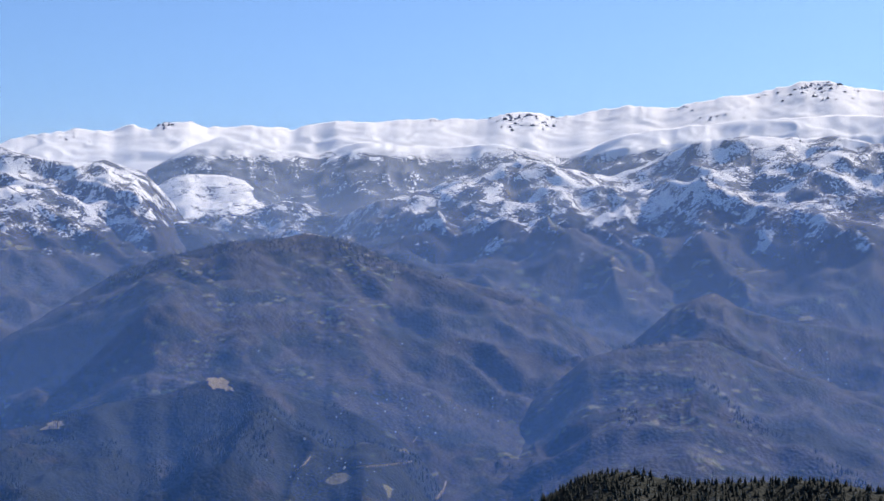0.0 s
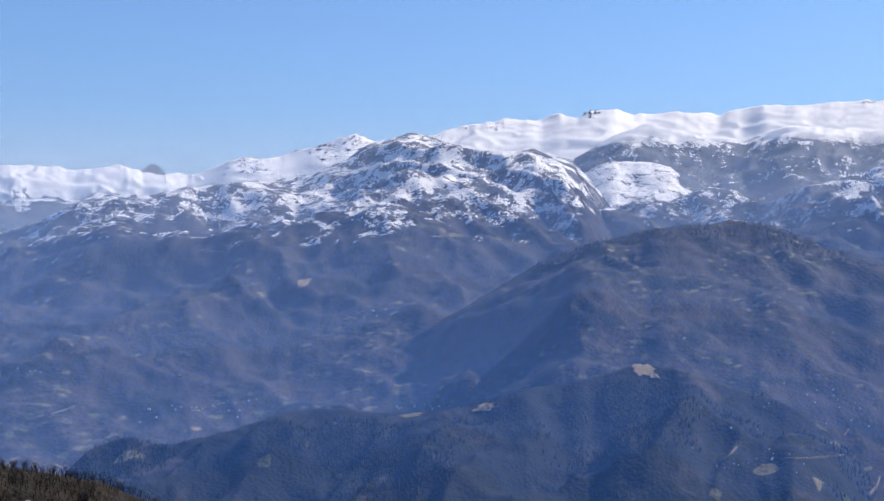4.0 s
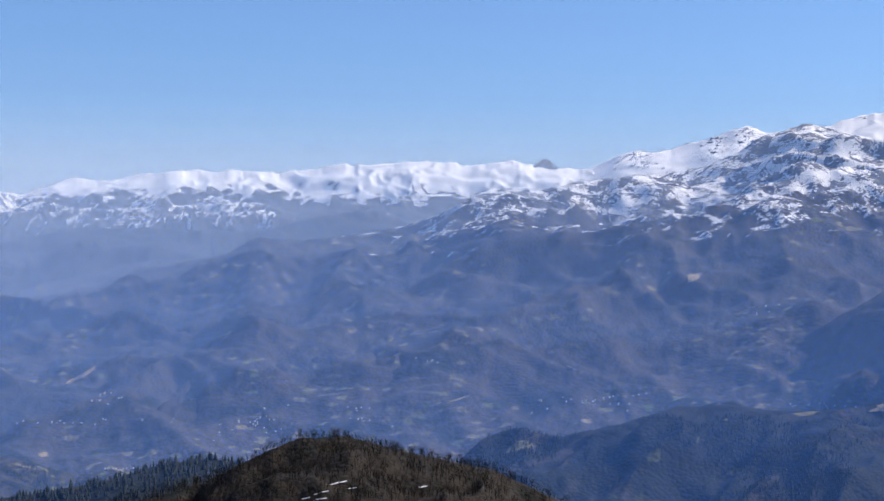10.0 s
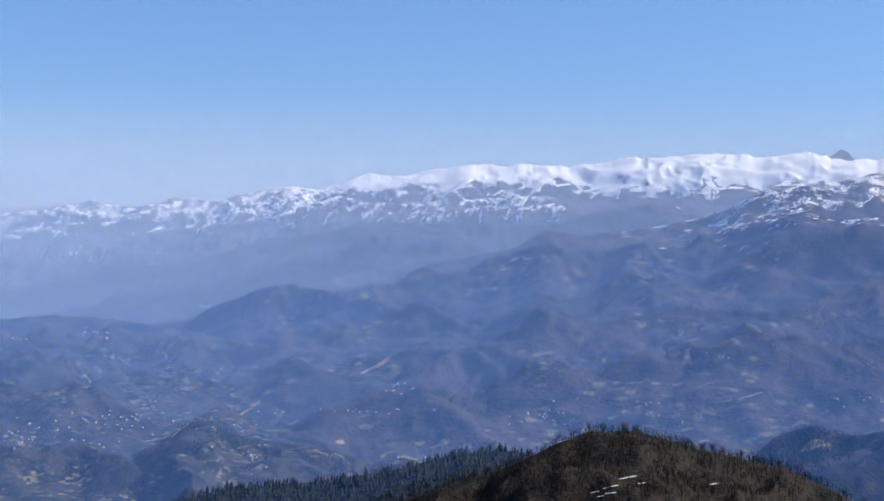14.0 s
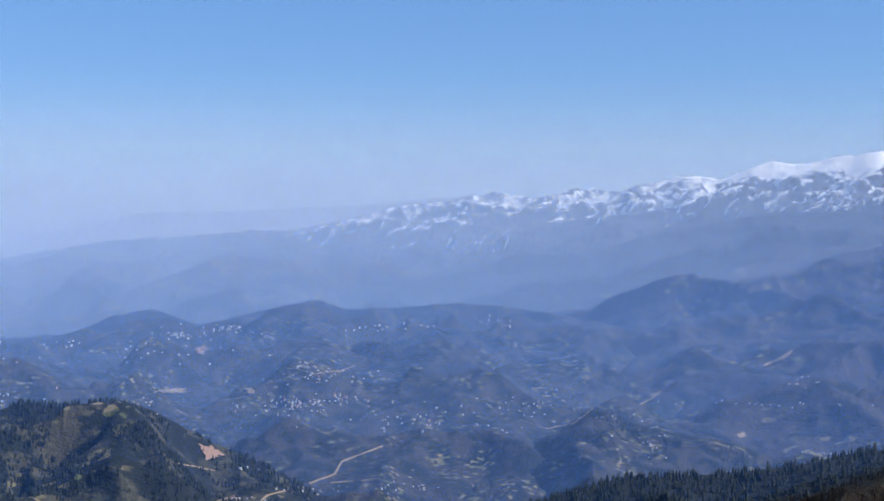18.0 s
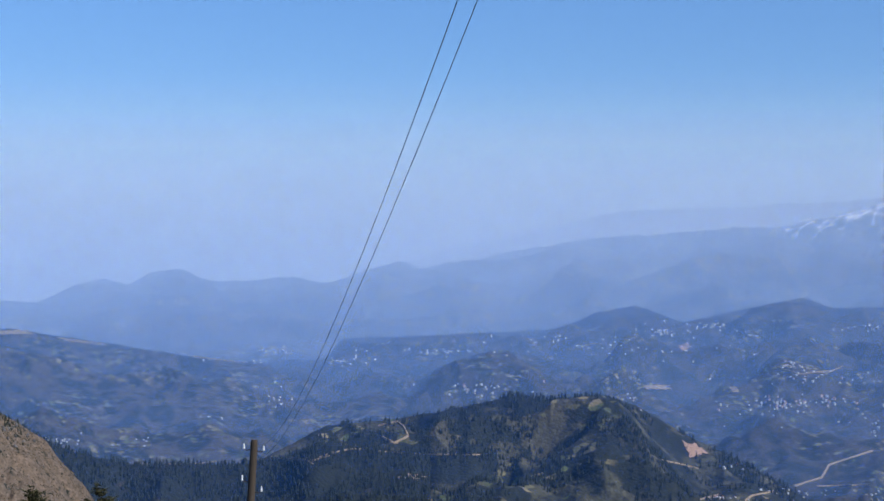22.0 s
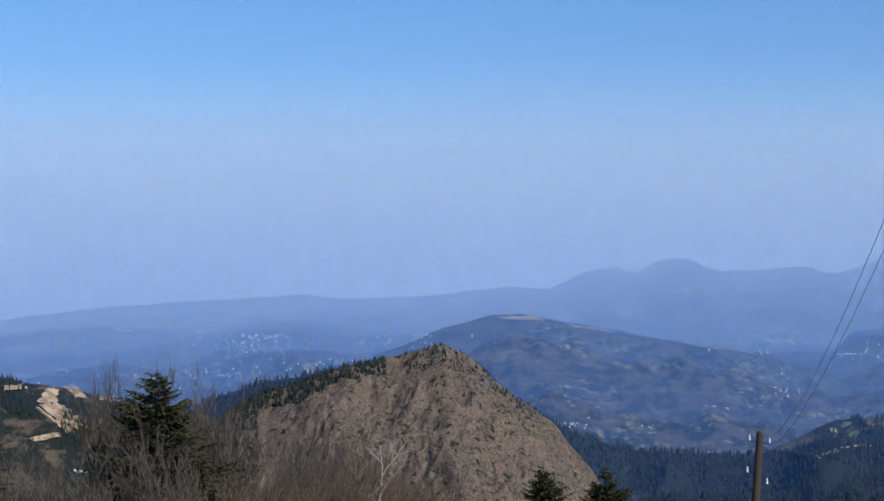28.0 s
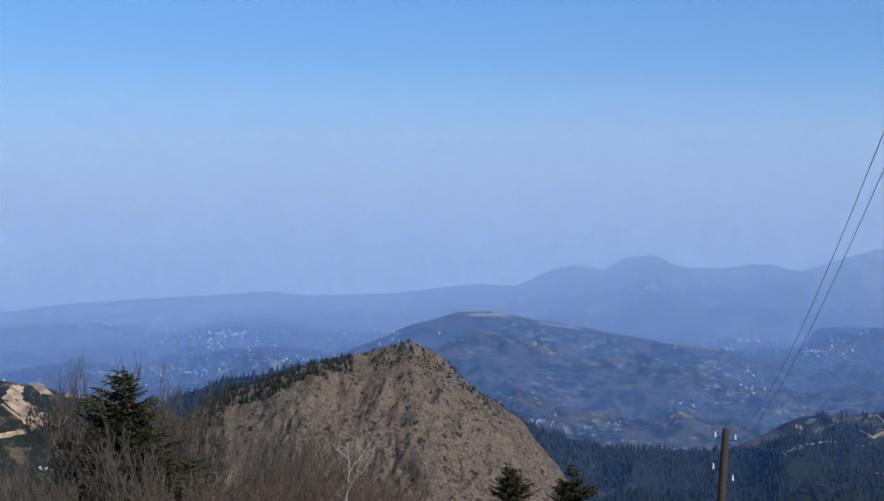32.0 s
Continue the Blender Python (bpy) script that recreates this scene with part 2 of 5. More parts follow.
SLOPE = [(-62.17, -6.01), (-61.17, -5.31), (-57.71, -4.12), (-55.85, -3.72), (-52.95, -3.10), (-49.63, -2.47), (-47.55, -1.63), (-45.49, -1.07), (-42.83, -0.65), (-41.01, -0.31), (-39.41, -0.27), (-37.82, 0.04), (-36.65, 0.65), (-35.25, 0.47), (-33.81, 0.68), (-32.16, 0.89), (-30.30, 1.38), (-29.05, 2.00), (-28.17, 2.44), (-26.97, 2.31), (-25.57, 2.60), (-22.92, 2.91), (-20.25, 3.21), (-19.21, 3.68), (-18.38, 4.25), (-16.62, 4.76), (-15.47, 4.41), (-13.81, 4.04), (-12.15, 4.11), (-10.91, 3.73), (-10.29, 3.15), (-9.68, 2.42), (-9.27, 1.70), (-8.86, 1.08), (-8.04, 0.25)]
DARK = [(-63.17, -3.56), (-58.73, -1.85), (-57.50, -1.54), (-55.86, -1.48), (-54.20, -1.13), (-52.13, -0.57), (-50.88, -0.71), (-49.42, -0.50), (-47.76, 0.02), (-45.91, 0.38), (-43.85, 0.79), (-42.22, 0.92), (-39.60, 0.91), (-37.52, 0.81), (-36.07, 0.98), (-34.43, 1.44), (-32.18, 1.73), (-31.16, 1.19), (-29.95, 0.21)]
FAR = [(-49.50, 0.60), (-48.00, 1.30), (-46.32, 2.24), (-45.09, 2.10), (-43.45, 2.71), (-42.23, 2.60), (-40.01, 3.03), (-39.00, 3.07), (-37.34, 3.08), (-35.88, 2.98), (-34.02, 3.29), (-32.36, 3.35), (-31.13, 3.41), (-29.70, 3.38), (-29.09, 3.29), (-27.47, 3.47), (-26.46, 3.23), (-24.87, 3.16), (-23.50, 2.88), (-21.94, 2.47)]
FARWEST = [(-73.86, -1.41), (-70.96, -0.79), (-67.09, -0.15), (-64.56, -0.01), (-62.58, 0.20), (-60.57, 0.27), (-58.53, 0.66), (-56.68, 1.15), (-55.03, 1.32), (-53.38, 1.63), (-51.71, 1.43), (-50.26, 1.79), (-48.80, 1.68), (-46.32, 2.24), (-45.09, 2.10), (-44.20, 1.70), (-43.30, 0.90)]
HORIZON = [(-75.10, -1.31), (-72.21, -0.44), (-70.55, -0.17), (-68.88, 0.25), (-66.39, 0.81), (-64.56, 0.86), (-59.76, 1.07), (-58.53, 1.14), (-56.68, 1.29), (-54.20, 1.53), (-51.71, 1.16), (-48.80, 0.54)]
HAZE = [(-112.36, -3.69), (-107.67, -3.46), (-103.49, -3.05), (-99.57, -2.80), (-96.55, -2.63), (-94.92, -2.81), (-91.41, -2.66), (-88.92, -2.36), (-87.47, -2.43), (-86.22, -1.85), (-85.18, -1.62), (-84.35, -1.85), (-83.52, -1.43), (-82.59, -1.24), (-81.46, -1.74), (-80.02, -1.74), (-78.57, -1.61), (-78.19, -1.63), (-77.15, -1.82), (-76.98, -1.79), (-75.51, -1.31), (-74.48, -1.00), (-73.66, -1.31), (-72.21, -1.00), (-70.55, -1.00), (-68.26, -0.48), (-67.22, -0.52), (-65.77, -0.90), (-63.50, -0.64), (-60.63, -0.27), (-58.01, -0.47), (-55.63, -0.97), (-53.33, -1.46)]
LOWHILLS = [(-111.46, -5.76), (-105.74, -5.15), (-103.76, -4.63), (-101.14, -4.22), (-98.28, -3.74), (-96.84, -3.63), (-95.19, -3.83), (-93.11, -4.08), (-91.45, -4.30), (-88.33, -4.71)]
PLATEAU = [(-96.97, -5.90), (-92.66, -4.46), (-91.42, -3.91), (-89.55, -3.42), (-88.51, -3.36), (-87.26, -3.61), (-85.18, -3.92), (-83.93, -4.17), (-82.07, -4.49), (-79.19, -4.77), (-79.00, -5.08), (-76.97, -5.34), (-75.11, -5.13), (-72.00, -5.87), (-69.71, -6.49)]
ROLLING = [(-87.02, -4.81), (-81.19, -4.74), (-77.16, -4.59), (-76.60, -3.86), (-71.69, -3.69), (-68.65, -3.51), (-67.22, -2.90), (-65.78, -2.65), (-64.12, -3.22), (-63.29, -3.07), (-61.21, -2.59), (-59.76, -2.32), (-58.72, -2.69), (-56.23, -2.58), (-54.58, -2.46), (-52.94, -2.55), (-51.11, -2.84), (-48.11, -3.42), (-44.82, -4.36)]
WOODHILL = [(-80.80, -8.77), (-79.19, -8.01), (-77.16, -6.94), (-75.11, -6.77), (-73.04, -6.48), (-71.38, -6.18), (-70.34, -5.91), (-68.88, -6.08), (-67.01, -5.87), (-65.76, -6.27), (-63.69, -7.38), (-61.64, -8.37), (-59.60, -9.43), (-57.98, -10.17)]
FIRVALLEY = [(-101.16, -7.07), (-99.73, -6.29), (-98.09, -5.74), (-96.43, -5.51), (-94.78, -5.21), (-92.28, -5.12), (-89.37, -6.16), (-87.29, -7.27), (-86.05, -7.81), (-84.00, -8.25), (-81.15, -8.33), (-79.15, -8.24), (-77.19, -7.58), (-73.35, -8.02)]
BROWN = [(-101.16, -8.29), (-99.73, -7.10), (-98.29, -6.31), (-96.44, -5.76), (-95.19, -5.31), (-93.74, -5.01), (-92.28, -4.65), (-91.45, -4.44), (-90.41, -4.81), (-89.37, -5.85), (-88.54, -6.46), (-87.29, -7.27), (-86.67, -8.09), (-85.85, -8.99), (-85.02, -10.39), (-84.20, -11.58)]
QUARRY = [(-113.28, -4.92), (-110.53, -4.98), (-107.68, -5.30), (-106.52, -5.57), (-104.76, -5.88), (-102.77, -6.47), (-100.75, -6.78), (-99.12, -7.22), (-97.27, -8.16)]
DOMED = [(-26.57, -6.64), (-22.52, -5.29), (-19.98, -3.81), (-17.06, -3.07), (-15.46, -2.08), (-14.06, -1.28), (-12.02, -0.07), (-9.97, 0.64), (-8.73, 0.95), (-7.90, 1.15), (-5.83, 1.31), (-5.00, 1.49), (-3.75, 1.29), (-1.68, 0.45), (0.39, -0.19), (3.47, -0.99), (6.09, -2.63), (7.48, -4.25)]
FIELDS = [(-30.01, -8.09), (-28.37, -6.52), (-27.13, -6.20), (-25.47, -6.50), (-23.39, -6.09), (-21.31, -5.42), (-19.45, -5.29), (-18.01, -5.48), (-16.16, -5.46), (-14.13, -5.22), (-12.25, -4.58), (-9.99, -4.20), (-8.55, -3.71), (-7.10, -3.74), (-5.24, -4.40), (-2.75, -5.14), (-0.89, -6.54), (0.33, -8.36)]
SPUR = [(-3.41, -9.98), (-1.74, -8.87), (0.03, -7.45), (1.38, -5.88), (3.03, -4.89), (4.06, -4.03), (5.28, -3.08), (6.49, -2.73), (8.16, -2.47), (9.78, -2.41), (11.58, -3.21), (13.55, -4.00), (15.84, -4.76), (18.34, -5.48)]
SPURBACK = [(5.29, -3.65), (7.14, -2.41), (8.57, -1.18), (9.99, -0.73), (10.79, -1.28), (12.58, -1.83), (14.16, -1.98), (15.86, -2.37), (18.74, -2.15)]
PINES = [(2.37, -8.97), (3.41, -8.15), (5.47, -7.13), (6.71, -7.03), (9.15, -7.44), (12.55, -7.25), (13.92, -7.24), (15.82, -7.55), (18.32, -7.81)]
BARE = [(-43.80, -9.54), (-41.66, -8.79), (-38.28, -7.73), (-36.25, -6.79), (-35.23, -6.36), (-33.38, -6.29), (-31.10, -6.90), (-27.99, -7.51), (-25.91, -8.46), (-24.66, -9.01), (-22.80, -9.79)]
FIRRIDGE = [(-54.60, -10.37), (-51.90, -9.53), (-48.78, -8.54), (-45.47, -8.30), (-42.60, -7.94), (-40.38, -7.38), (-38.59, -7.09), (-37.40, -7.29), (-35.46, -7.82)]
MIDSNOW = [(-11.20, 1.17), (-9.34, 2.19), (-7.48, 2.14), (-5.82, 2.70), (-4.99, 2.59), (-3.74, 2.06), (-2.70, 2.57), (-0.41, 3.14), (1.45, 3.84), (3.10, 4.21), (4.52, 3.84), (6.14, 3.50), (7.55, 3.98), (9.22, 4.72), (11.23, 4.93), (13.02, 4.79), (14.20, 4.86), (15.91, 4.52), (19.35, 4.52)]
CLEARING = [(-11.19, 2.81), (-10.37, 3.23), (-9.54, 3.64), (-7.89, 3.60), (-6.85, 3.32), (-5.82, 2.80), (-4.58, 2.13), (-3.75, 1.54)]

FARMID = [(-52.5, 0.20), (-50.88, 0.54), (-48.80, 0.79), (-46.73, 1.12), (-45.50, 1.58), (-44.47, 1.89), (-43.04, 1.64), (-41.95, 1.64), (-40.96, 1.69), (-40.40, 2.06), (-40.06, 2.06), (-39.66, 1.80), (-38.15, 1.87), (-36.52, 1.88), (-35.49, 1.56), (-34.46, 1.32), (-33.2, 0.9)]
PALE = [(-43.2, 0.50), (-41.95, 0.83), (-40.96, 1.20), (-40.16, 1.45), (-38.95, 1.52), (-37.54, 1.55), (-36.31, 1.64), (-35.70, 1.35), (-35.08, 1.19), (-34.46, 1.01), (-33.2, 0.5)]
LOWNEAR = [(-106.4, -5.55), (-104.92, -5.26), (-103.33, -5.09), (-101.32, -5.34), (-99.89, -5.16), (-98.66, -4.87), (-97.43, -4.72), (-95.77, -4.68), (-94.53, -4.85), (-92.86, -5.23), (-91.20, -5.45)]
LOWMID = [(-112.5, -4.7), (-109.75, -4.33), (-107.26, -4.00), (-105.90, -3.83), (-103.92, -3.70), (-101.31, -3.80), (-99.89, -4.03), (-98.86, -4.35), (-97.5, -4.7)]
HAZEMID = [(-76.5, -3.9), (-73.68, -3.46), (-71.69, -2.87), (-69.67, -2.58), (-67.63, -2.32), (-65.78, -1.70), (-64.12, -1.04), (-62.88, -0.66), (-61.22, -0.79), (-59.35, -1.34), (-57.27, -2.06), (-55.20, -2.47)]
ROLLFRONT = [(-56.3, -9.9), (-55.59, -9.23), (-54.36, -8.04), (-53.34, -7.67), (-52.11, -7.51), (-50.90, -7.16), (-49.89, -6.38), (-48.89, -6.26), (-47.70, -6.63), (-46.52, -6.99), (-44.81, -7.33), (-42.30, -8.20)]
ROLLMID = [(-75.6, -6.6), (-74.69, -6.05), (-73.04, -4.93), (-72.00, -4.53), (-70.75, -4.26), (-69.30, -4.59), (-67.63, -5.15), (-66.18, -5.87), (-64.73, -6.47)]
SLOPESPUR = [(-28.6, -6.8), (-27.81, -5.91), (-27.19, -5.33), (-26.15, -4.67), (-24.50, -3.83), (-23.26, -2.83), (-22.24, -2.21), (-20.81, -1.58), (-19.19, -1.12), (-17.58, -0.74), (-15.99, -0.90)]
LEFTSPUR = [(-43.6, -6.2), (-42.52, -5.38), (-41.53, -4.76), (-39.94, -4.01), (-38.33, -3.66), (-36.30, -2.94), (-34.04, -2.20), (-31.98, -1.89), (-30.31, -2.20), (-28.86, -3.23), (-27.81, -4.68)]

snow_high = land_material("bare_snow_and_rock", 6.0, 330, 60, fir=0.25, fields=0.0, patch=110, thick=0.1, treeline=520, crag=0.09)
snow_pasture = land_material("snow_pasture_with_single_firs", 6.0, 330, 60, fir=0.4, fields=0.0, patch=50, thick=0.46, crag=0.05)
snow_wood = land_material("snowy_forest", 6.0, 300, 60, fir=0.8, fields=0.0, patch=80, thick=0.88, treeline=590, wood=(0.040, 0.038, 0.036))
snow_edge = land_material("ragged_snow_over_brown_woods", 5.0, 372, 120, fir=0.4, fields=0.12, patch=56, thick=0.62, aspect=0.5, crag=0.06, clump=4.2)
snow_mid = land_material("snow_pastures_and_firs", 5.0, 398, 110, fir=0.6, fields=0.1, patch=90, thick=0.60, clump=5.0, aspect=0.4, treeline=620, crag=0.03)
far_snow = land_material("far_snow", 7.0, 442, 50, fir=0.6, fields=0.0, patch=70, thick=0.25, aspect=1.2, treeline=450, crag=0.09)
far_patch = land_material("far_snow_patches_and_firs", 6.0, 375, 80, fir=0.6, fields=0.0, patch=55, thick=0.58, aspect=1.5, treeline=560)
west_patch = land_material("far_snow_on_gullied_slopes", 7.0, 290, 60, fir=0.6, fields=0.0, patch=45, thick=0.64, aspect=2.4, treeline=470, clump=4.0)
dark_ridge = land_material("blue_fir_ridge", 6.0, 415, 60, fir=0.8, fields=0.0, patch=70, thick=0.62, wood=(0.036, 0.035, 0.033))
brown_wood = land_material("brown_woods", 4.0, 350, 22, fir=0.5, fields=0.10, patch=55, thick=0.55, plot=0.14)
dark_wood = land_material("dark_fir_woods", 3.5, fir=0.95, fields=0.06, patch=80)
haze_wood = land_material("far_woods", 6.0, fir=0.5, fields=0.35, patch=60)
village_land = land_material("village_slopes", 3.5, fir=0.6, fields=0.16, patch=26, wood=(0.05, 0.045, 0.037))
fir_slope = land_material("fir_slopes", 2.5, fir=0.8, fields=0.14, patch=38, wood=(0.075, 0.068, 0.044), second=(0.055, 0.058, 0.038))
quarry_slope = land_material("mixed_hillside", 2.0, fir=0.8, fields=0.0, patch=40, wood=(0.11, 0.082, 0.056), second=(0.07, 0.06, 0.05))
pasture_hill = land_material("pasture_and_bare_woods", 3.0, fir=0.6, fields=0.18, patch=30, wood=(0.07, 0.060, 0.046), second=(0.055, 0.051, 0.042))
fir_floor = land_material("fir_wood_floor", 2.5, fir=1.2, fields=0.0, patch=45)
bare_slope = land_material("bare_brown_woods", 2.0, fir=0.25, fields=0.0, patch=40, wood=(0.026, 0.020, 0.016), second=(0.021, 0.018, 0.015))
scrub_slope = land_material("dry_scrub", 1.2, fir=0.25, fields=0.0, patch=5, wood=(0.142, 0.104, 0.078), second=(0.115, 0.092, 0.075))

landform("horizon", "distant_snow_range", "very far snow range fading into the haze", HORIZON, 4880, 4690, far_snow, base=120, relief=30, jag=0.06, seed=3, rows=40)
landform("pyramid", "far_pyramid_peak", "steep grey peak far behind the snow range", [(-27.4, 2.7), (-26.7, 3.15), (-26.2, 3.55), (-26.0, 3.5), (-25.75, 3.25), (-25.0, 2.7)], 4720, 4520, haze_wood, base=100, relief=30, jag=0.02, seed=2, cols=160)
landform("far", "far_snow_range", "long far range of snow-covered mountains", FAR, 4350, 3100, far_snow, base=120, relief=34, grain=130, along=1.6, skew=35, jag=0.15, seed=4, cols=620, rows=90, gain=0.58, lump=0.0)
landform("farwest", "far_snow_range", "far gullied mountains streaked with snow in haze", FARWEST, 4300, 3300, west_patch, base=110, relief=60, grain=110, along=1.8, skew=-35, jag=0.10, seed=40, cols=560, rows=84, gain=0.55, lump=0.15)
landform("farmid", "far_snow_foothills", "far wooded foothills with snow in their gullies", FARMID, 4000, 3250, far_patch, base=180, relief=55, grain=110, along=1.8, jag=0.08, seed=31, cols=480, rows=50, gain=0.55)
landform("pale", "pale_snow_shoulder", "far shoulder speckled with snow between trees", PALE, 3750, 3050, far_patch, base=200, relief=40, grain=90, jag=0.08, seed=32, cols=320, rows=44, gain=0.55)
landform("haze", "hazy_blue_ridge", "low blue mountain ridge in thick haze", HAZE, 3950, 2300, haze_wood, base=10, relief=62, grain=230, along=0.6, jag=0.07, seed=5, cols=700)
landform("hazemid", "hazy_mountain_spur", "blue mountain spur fading into haze", HAZEMID, 3500, 2700, haze_wood, base=20, relief=50, grain=180, jag=0.06, seed=33, cols=360, rows=44)
landform("skyline", "snow_mountain_crest", "high bare snow mountain crest under blue sky", SKYLINE, 4400, 2700, snow_high, base=190, relief=17, grain=170, along=1.3, skew=35, jag=0.10, seed=6, cols=560, rows=110, gain=0.58, lump=0.0)
landform("forested", "forested_snow_ridge", "snowy ridge with dark fir forest below its crest", FORESTED, 3850, 2700, snow_wood, base=190, relief=36, grain=200, jag=0.08, seed=7, cols=400, rows=80, gain=0.52)
landform("clearing", "snow_clearing_slope", "open white snow pasture between wooded ridges", CLEARING, 3500, 2700, snow_pasture, base=230, relief=22, grain=140, jag=0.05, seed=8, cols=240, rows=44)
landform("dark", "dark_wooded_ridge", "dark blue wooded ridge before the snow range", DARK, 3500, 2200, dark_ridge, base=20, relief=65, grain=230, along=1.5, jag=0.08, seed=9, cols=420, rows=80)
landform("midsnow", "snow_patched_mountain", "mountain with fir woods and snow patches on pastures", MIDSNOW, 3150, 1800, snow_mid, base=90, relief=66, grain=190, along=1.8, skew=40, jag=0.08, seed=10, cols=560, rows=120, gain=0.5)
landform("slope", "broad_wooded_mountain", "broad brown wooded mountain side with ragged snow on top", SLOPE, 3000, 1300, snow_edge, base=10, power=0.95, relief=72, grain=240, along=2.2, skew=48, jag=0.08, seed=11, cols=700, rows=165, gain=0.5)
landform("slopespur", "wooded_spur", "brown wooded spur running down into the valley", SLOPESPUR, 2350, 1650, brown_wood, base=40, relief=40, grain=140, along=1.8, skew=40, jag=0.05, seed=34, cols=360, rows=50)
landform("leftspur", "wooded_spur", "brown wooded spur with terraced fields", LEFTSPUR, 2250, 1500, brown_wood, base=30, relief=45, grain=140, along=1.8, skew=-40, jag=0.05, seed=35, cols=420, rows=56)
landform("lowmid", "low_hazy_hills", "low hazy hills with scattered white houses", LOWMID, 3300, 2300, haze_wood, base=10, relief=36, grain=150, jag=0.05, seed=36, cols=360, rows=44)
landform("lowhills", "low_hazy_hills", "low hazy hills with scattered white houses", LOWHILLS, 3000, 1700, haze_wood, base=10, relief=45, grain=150, jag=0.05, seed=12)
landform("lownear", "low_hazy_hills", "low wooded hill with a village in haze", LOWNEAR, 2350, 1600, haze_wood, base=10, relief=36, grain=120, jag=0.05, seed=37, cols=360, rows=44)
landform("rolling", "rolling_village_hills", "rolling blue-green hills with villages", ROLLING, 2600, 1200, village_land, base=15, power=0.9, relief=62, grain=150, along=1.8, skew=-42, jag=0.06, seed=13, cols=640, rows=150)
landform("rollmid", "rolling_village_hills", "low rolling hill with terraced fields", ROLLMID, 2050, 1500, village_land, base=20, relief=38, grain=110, along=1.6, jag=0.05, seed=38, cols=360, rows=50)
landform("rollfront", "rolling_village_hills", "dark wooded hill with a village on its crest", ROLLFRONT, 1700, 1200, village_land, base=20, relief=34, grain=100, along=1.6, jag=0.05, seed=39, cols=420, rows=56)
landform("plateau", "flat_topped_hill", "long hill with a straw-coloured open top", PLATEAU, 2150, 1150, pasture_hill, base=20, relief=28, grain=95, along=2.0, skew=45, jag=0.04, seed=14, cols=420, rows=110)
landform("domed", "domed_wooded_mountain", "dark domed mountain covered in bare woods", DOMED, 1950, 1150, brown_wood, base=30, relief=46, grain=170, along=2.4, skew=40, jag=0.05, seed=15, cols=420, rows=90)
landform("spurback", "wooded_spur", "blue wooded spur above the valley", SPURBACK, 1900, 1250, brown_wood, base=60, relief=45, grain=200, jag=0.06, seed=16, cols=400)
landform("fields", "hill_with_fields", "dark wooded hill with two pale fields", FIELDS, 1420, 850, dark_wood, base=10, relief=42, grain=130, along=2.0, skew=-40, jag=0.05, seed=17, cols=420, rows=84, sink=0.08)
landform("spur", "dark_valley_spur", "steep dark wooded spur beside the valley", SPUR, 1600, 1000, brown_wood, base=30, relief=18, grain=110, jag=0.05, seed=18, cols=500, sink=0.06)
landform("woodhill", "wooded_hill", "dark green hill with firs, clearings and dirt tracks", WOODHILL, 1300, 780, fir_slope, base=30, relief=40, grain=130, jag=0.04, seed=19, sink=0.04)
landform("firvalley", "fir_valley_slope", "slope densely covered with dark firs", FIRVALLEY, 1200, 760, fir_floor, base=40, relief=25, grain=130, jag=0.04, seed=20, sink=0.08)
landform("brown", "dry_brown_hill", "steep dry brown hill with a rocky firred top", BROWN, 900, 480, scrub_slope, base=60, relief=14, grain=60, jag=0.06, seed=21, cols=460, rows=190, sink=0.06, fine=3.0, lean=-2.2, spine=1.1, gain=0.56)
landform("quarry", "quarried_hill", "low hill with a pale earth cutting", QUARRY, 1000, 560, quarry_slope, base=60, relief=7, grain=100, jag=0.05, seed=22, sink=0.1)
landform("pines", "pine_ridge", "near ridge of dark pines", PINES, 800, 420, fir_floor, base=100, relief=12, grain=80, jag=0.04, seed=23, cols=400, sink=0.2)
landform("firridge", "fir_ridge", "near ridge of dark firs", FIRRIDGE, 1050, 640, fir_floor, base=60, relief=12, grain=90, jag=0.04, seed=24, cols=500, sink=0.28)
landform("bare", "bare_wooded_hill", "near hill of leafless brown trees with snow remains", BARE, 700, 360, bare_slope, base=110, relief=12, grain=60, jag=0.05, seed=25, cols=360, rows=90, sink=0.36)

# the ground itself, one sheet: the knoll on which the camera stands, the valleys, the plain to the horizon
ga = np.linspace(-180, 180, 361)
gr = np.concatenate([[0.0, 0.8, 1.6], np.geomspace(2.4, 4950, 150)])
drop = np.interp(gr, (0, 2, 5, 20, 60, 100, 200, 600, 1500, 3000, 4950), (1.65, 1.7, 2.2, 5.6, 15.5, 28, 64, 190, 268, 284, 287))
gz = EYE_Z - drop[:, None] + 0 * ga[None]
gx, gy = gr[:, None] * np.sin(np.radians(ga))[None], gr[:, None] * np.cos(np.radians(ga))[None]
gz = gz + np.clip(gr / 900, 0, 1)[:, None] * 14 * fbm(gx / 260, gy / 260, 5, 90) + np.clip(gr / 40, 0, 1)[:, None] * 0.5 * fbm(gx / 9, gy / 9, 4, 91)
ground = sheet("ground", gx, gy, gz, village_land)
turf = Nodes("dry_hill_grass")
tufts, bald = turf.noise(9.0, 6, 0.7), turf.noise(0.35, 5, 0.6)
blades = turf.mix(tufts, (0.075, 0.065, 0.034), (0.21, 0.175, 0.095))
ground.data.materials.append(turf.done(turf.mix(turf.step(bald, 0.52, 0.66), blades, (0.13, 0.10, 0.072)), 0.95, tufts, 0.6, 0.05))
for face in ground.data.polygons:
    if math.hypot(face.center.x, face.center.y) < 120:
        face.material_index = 1
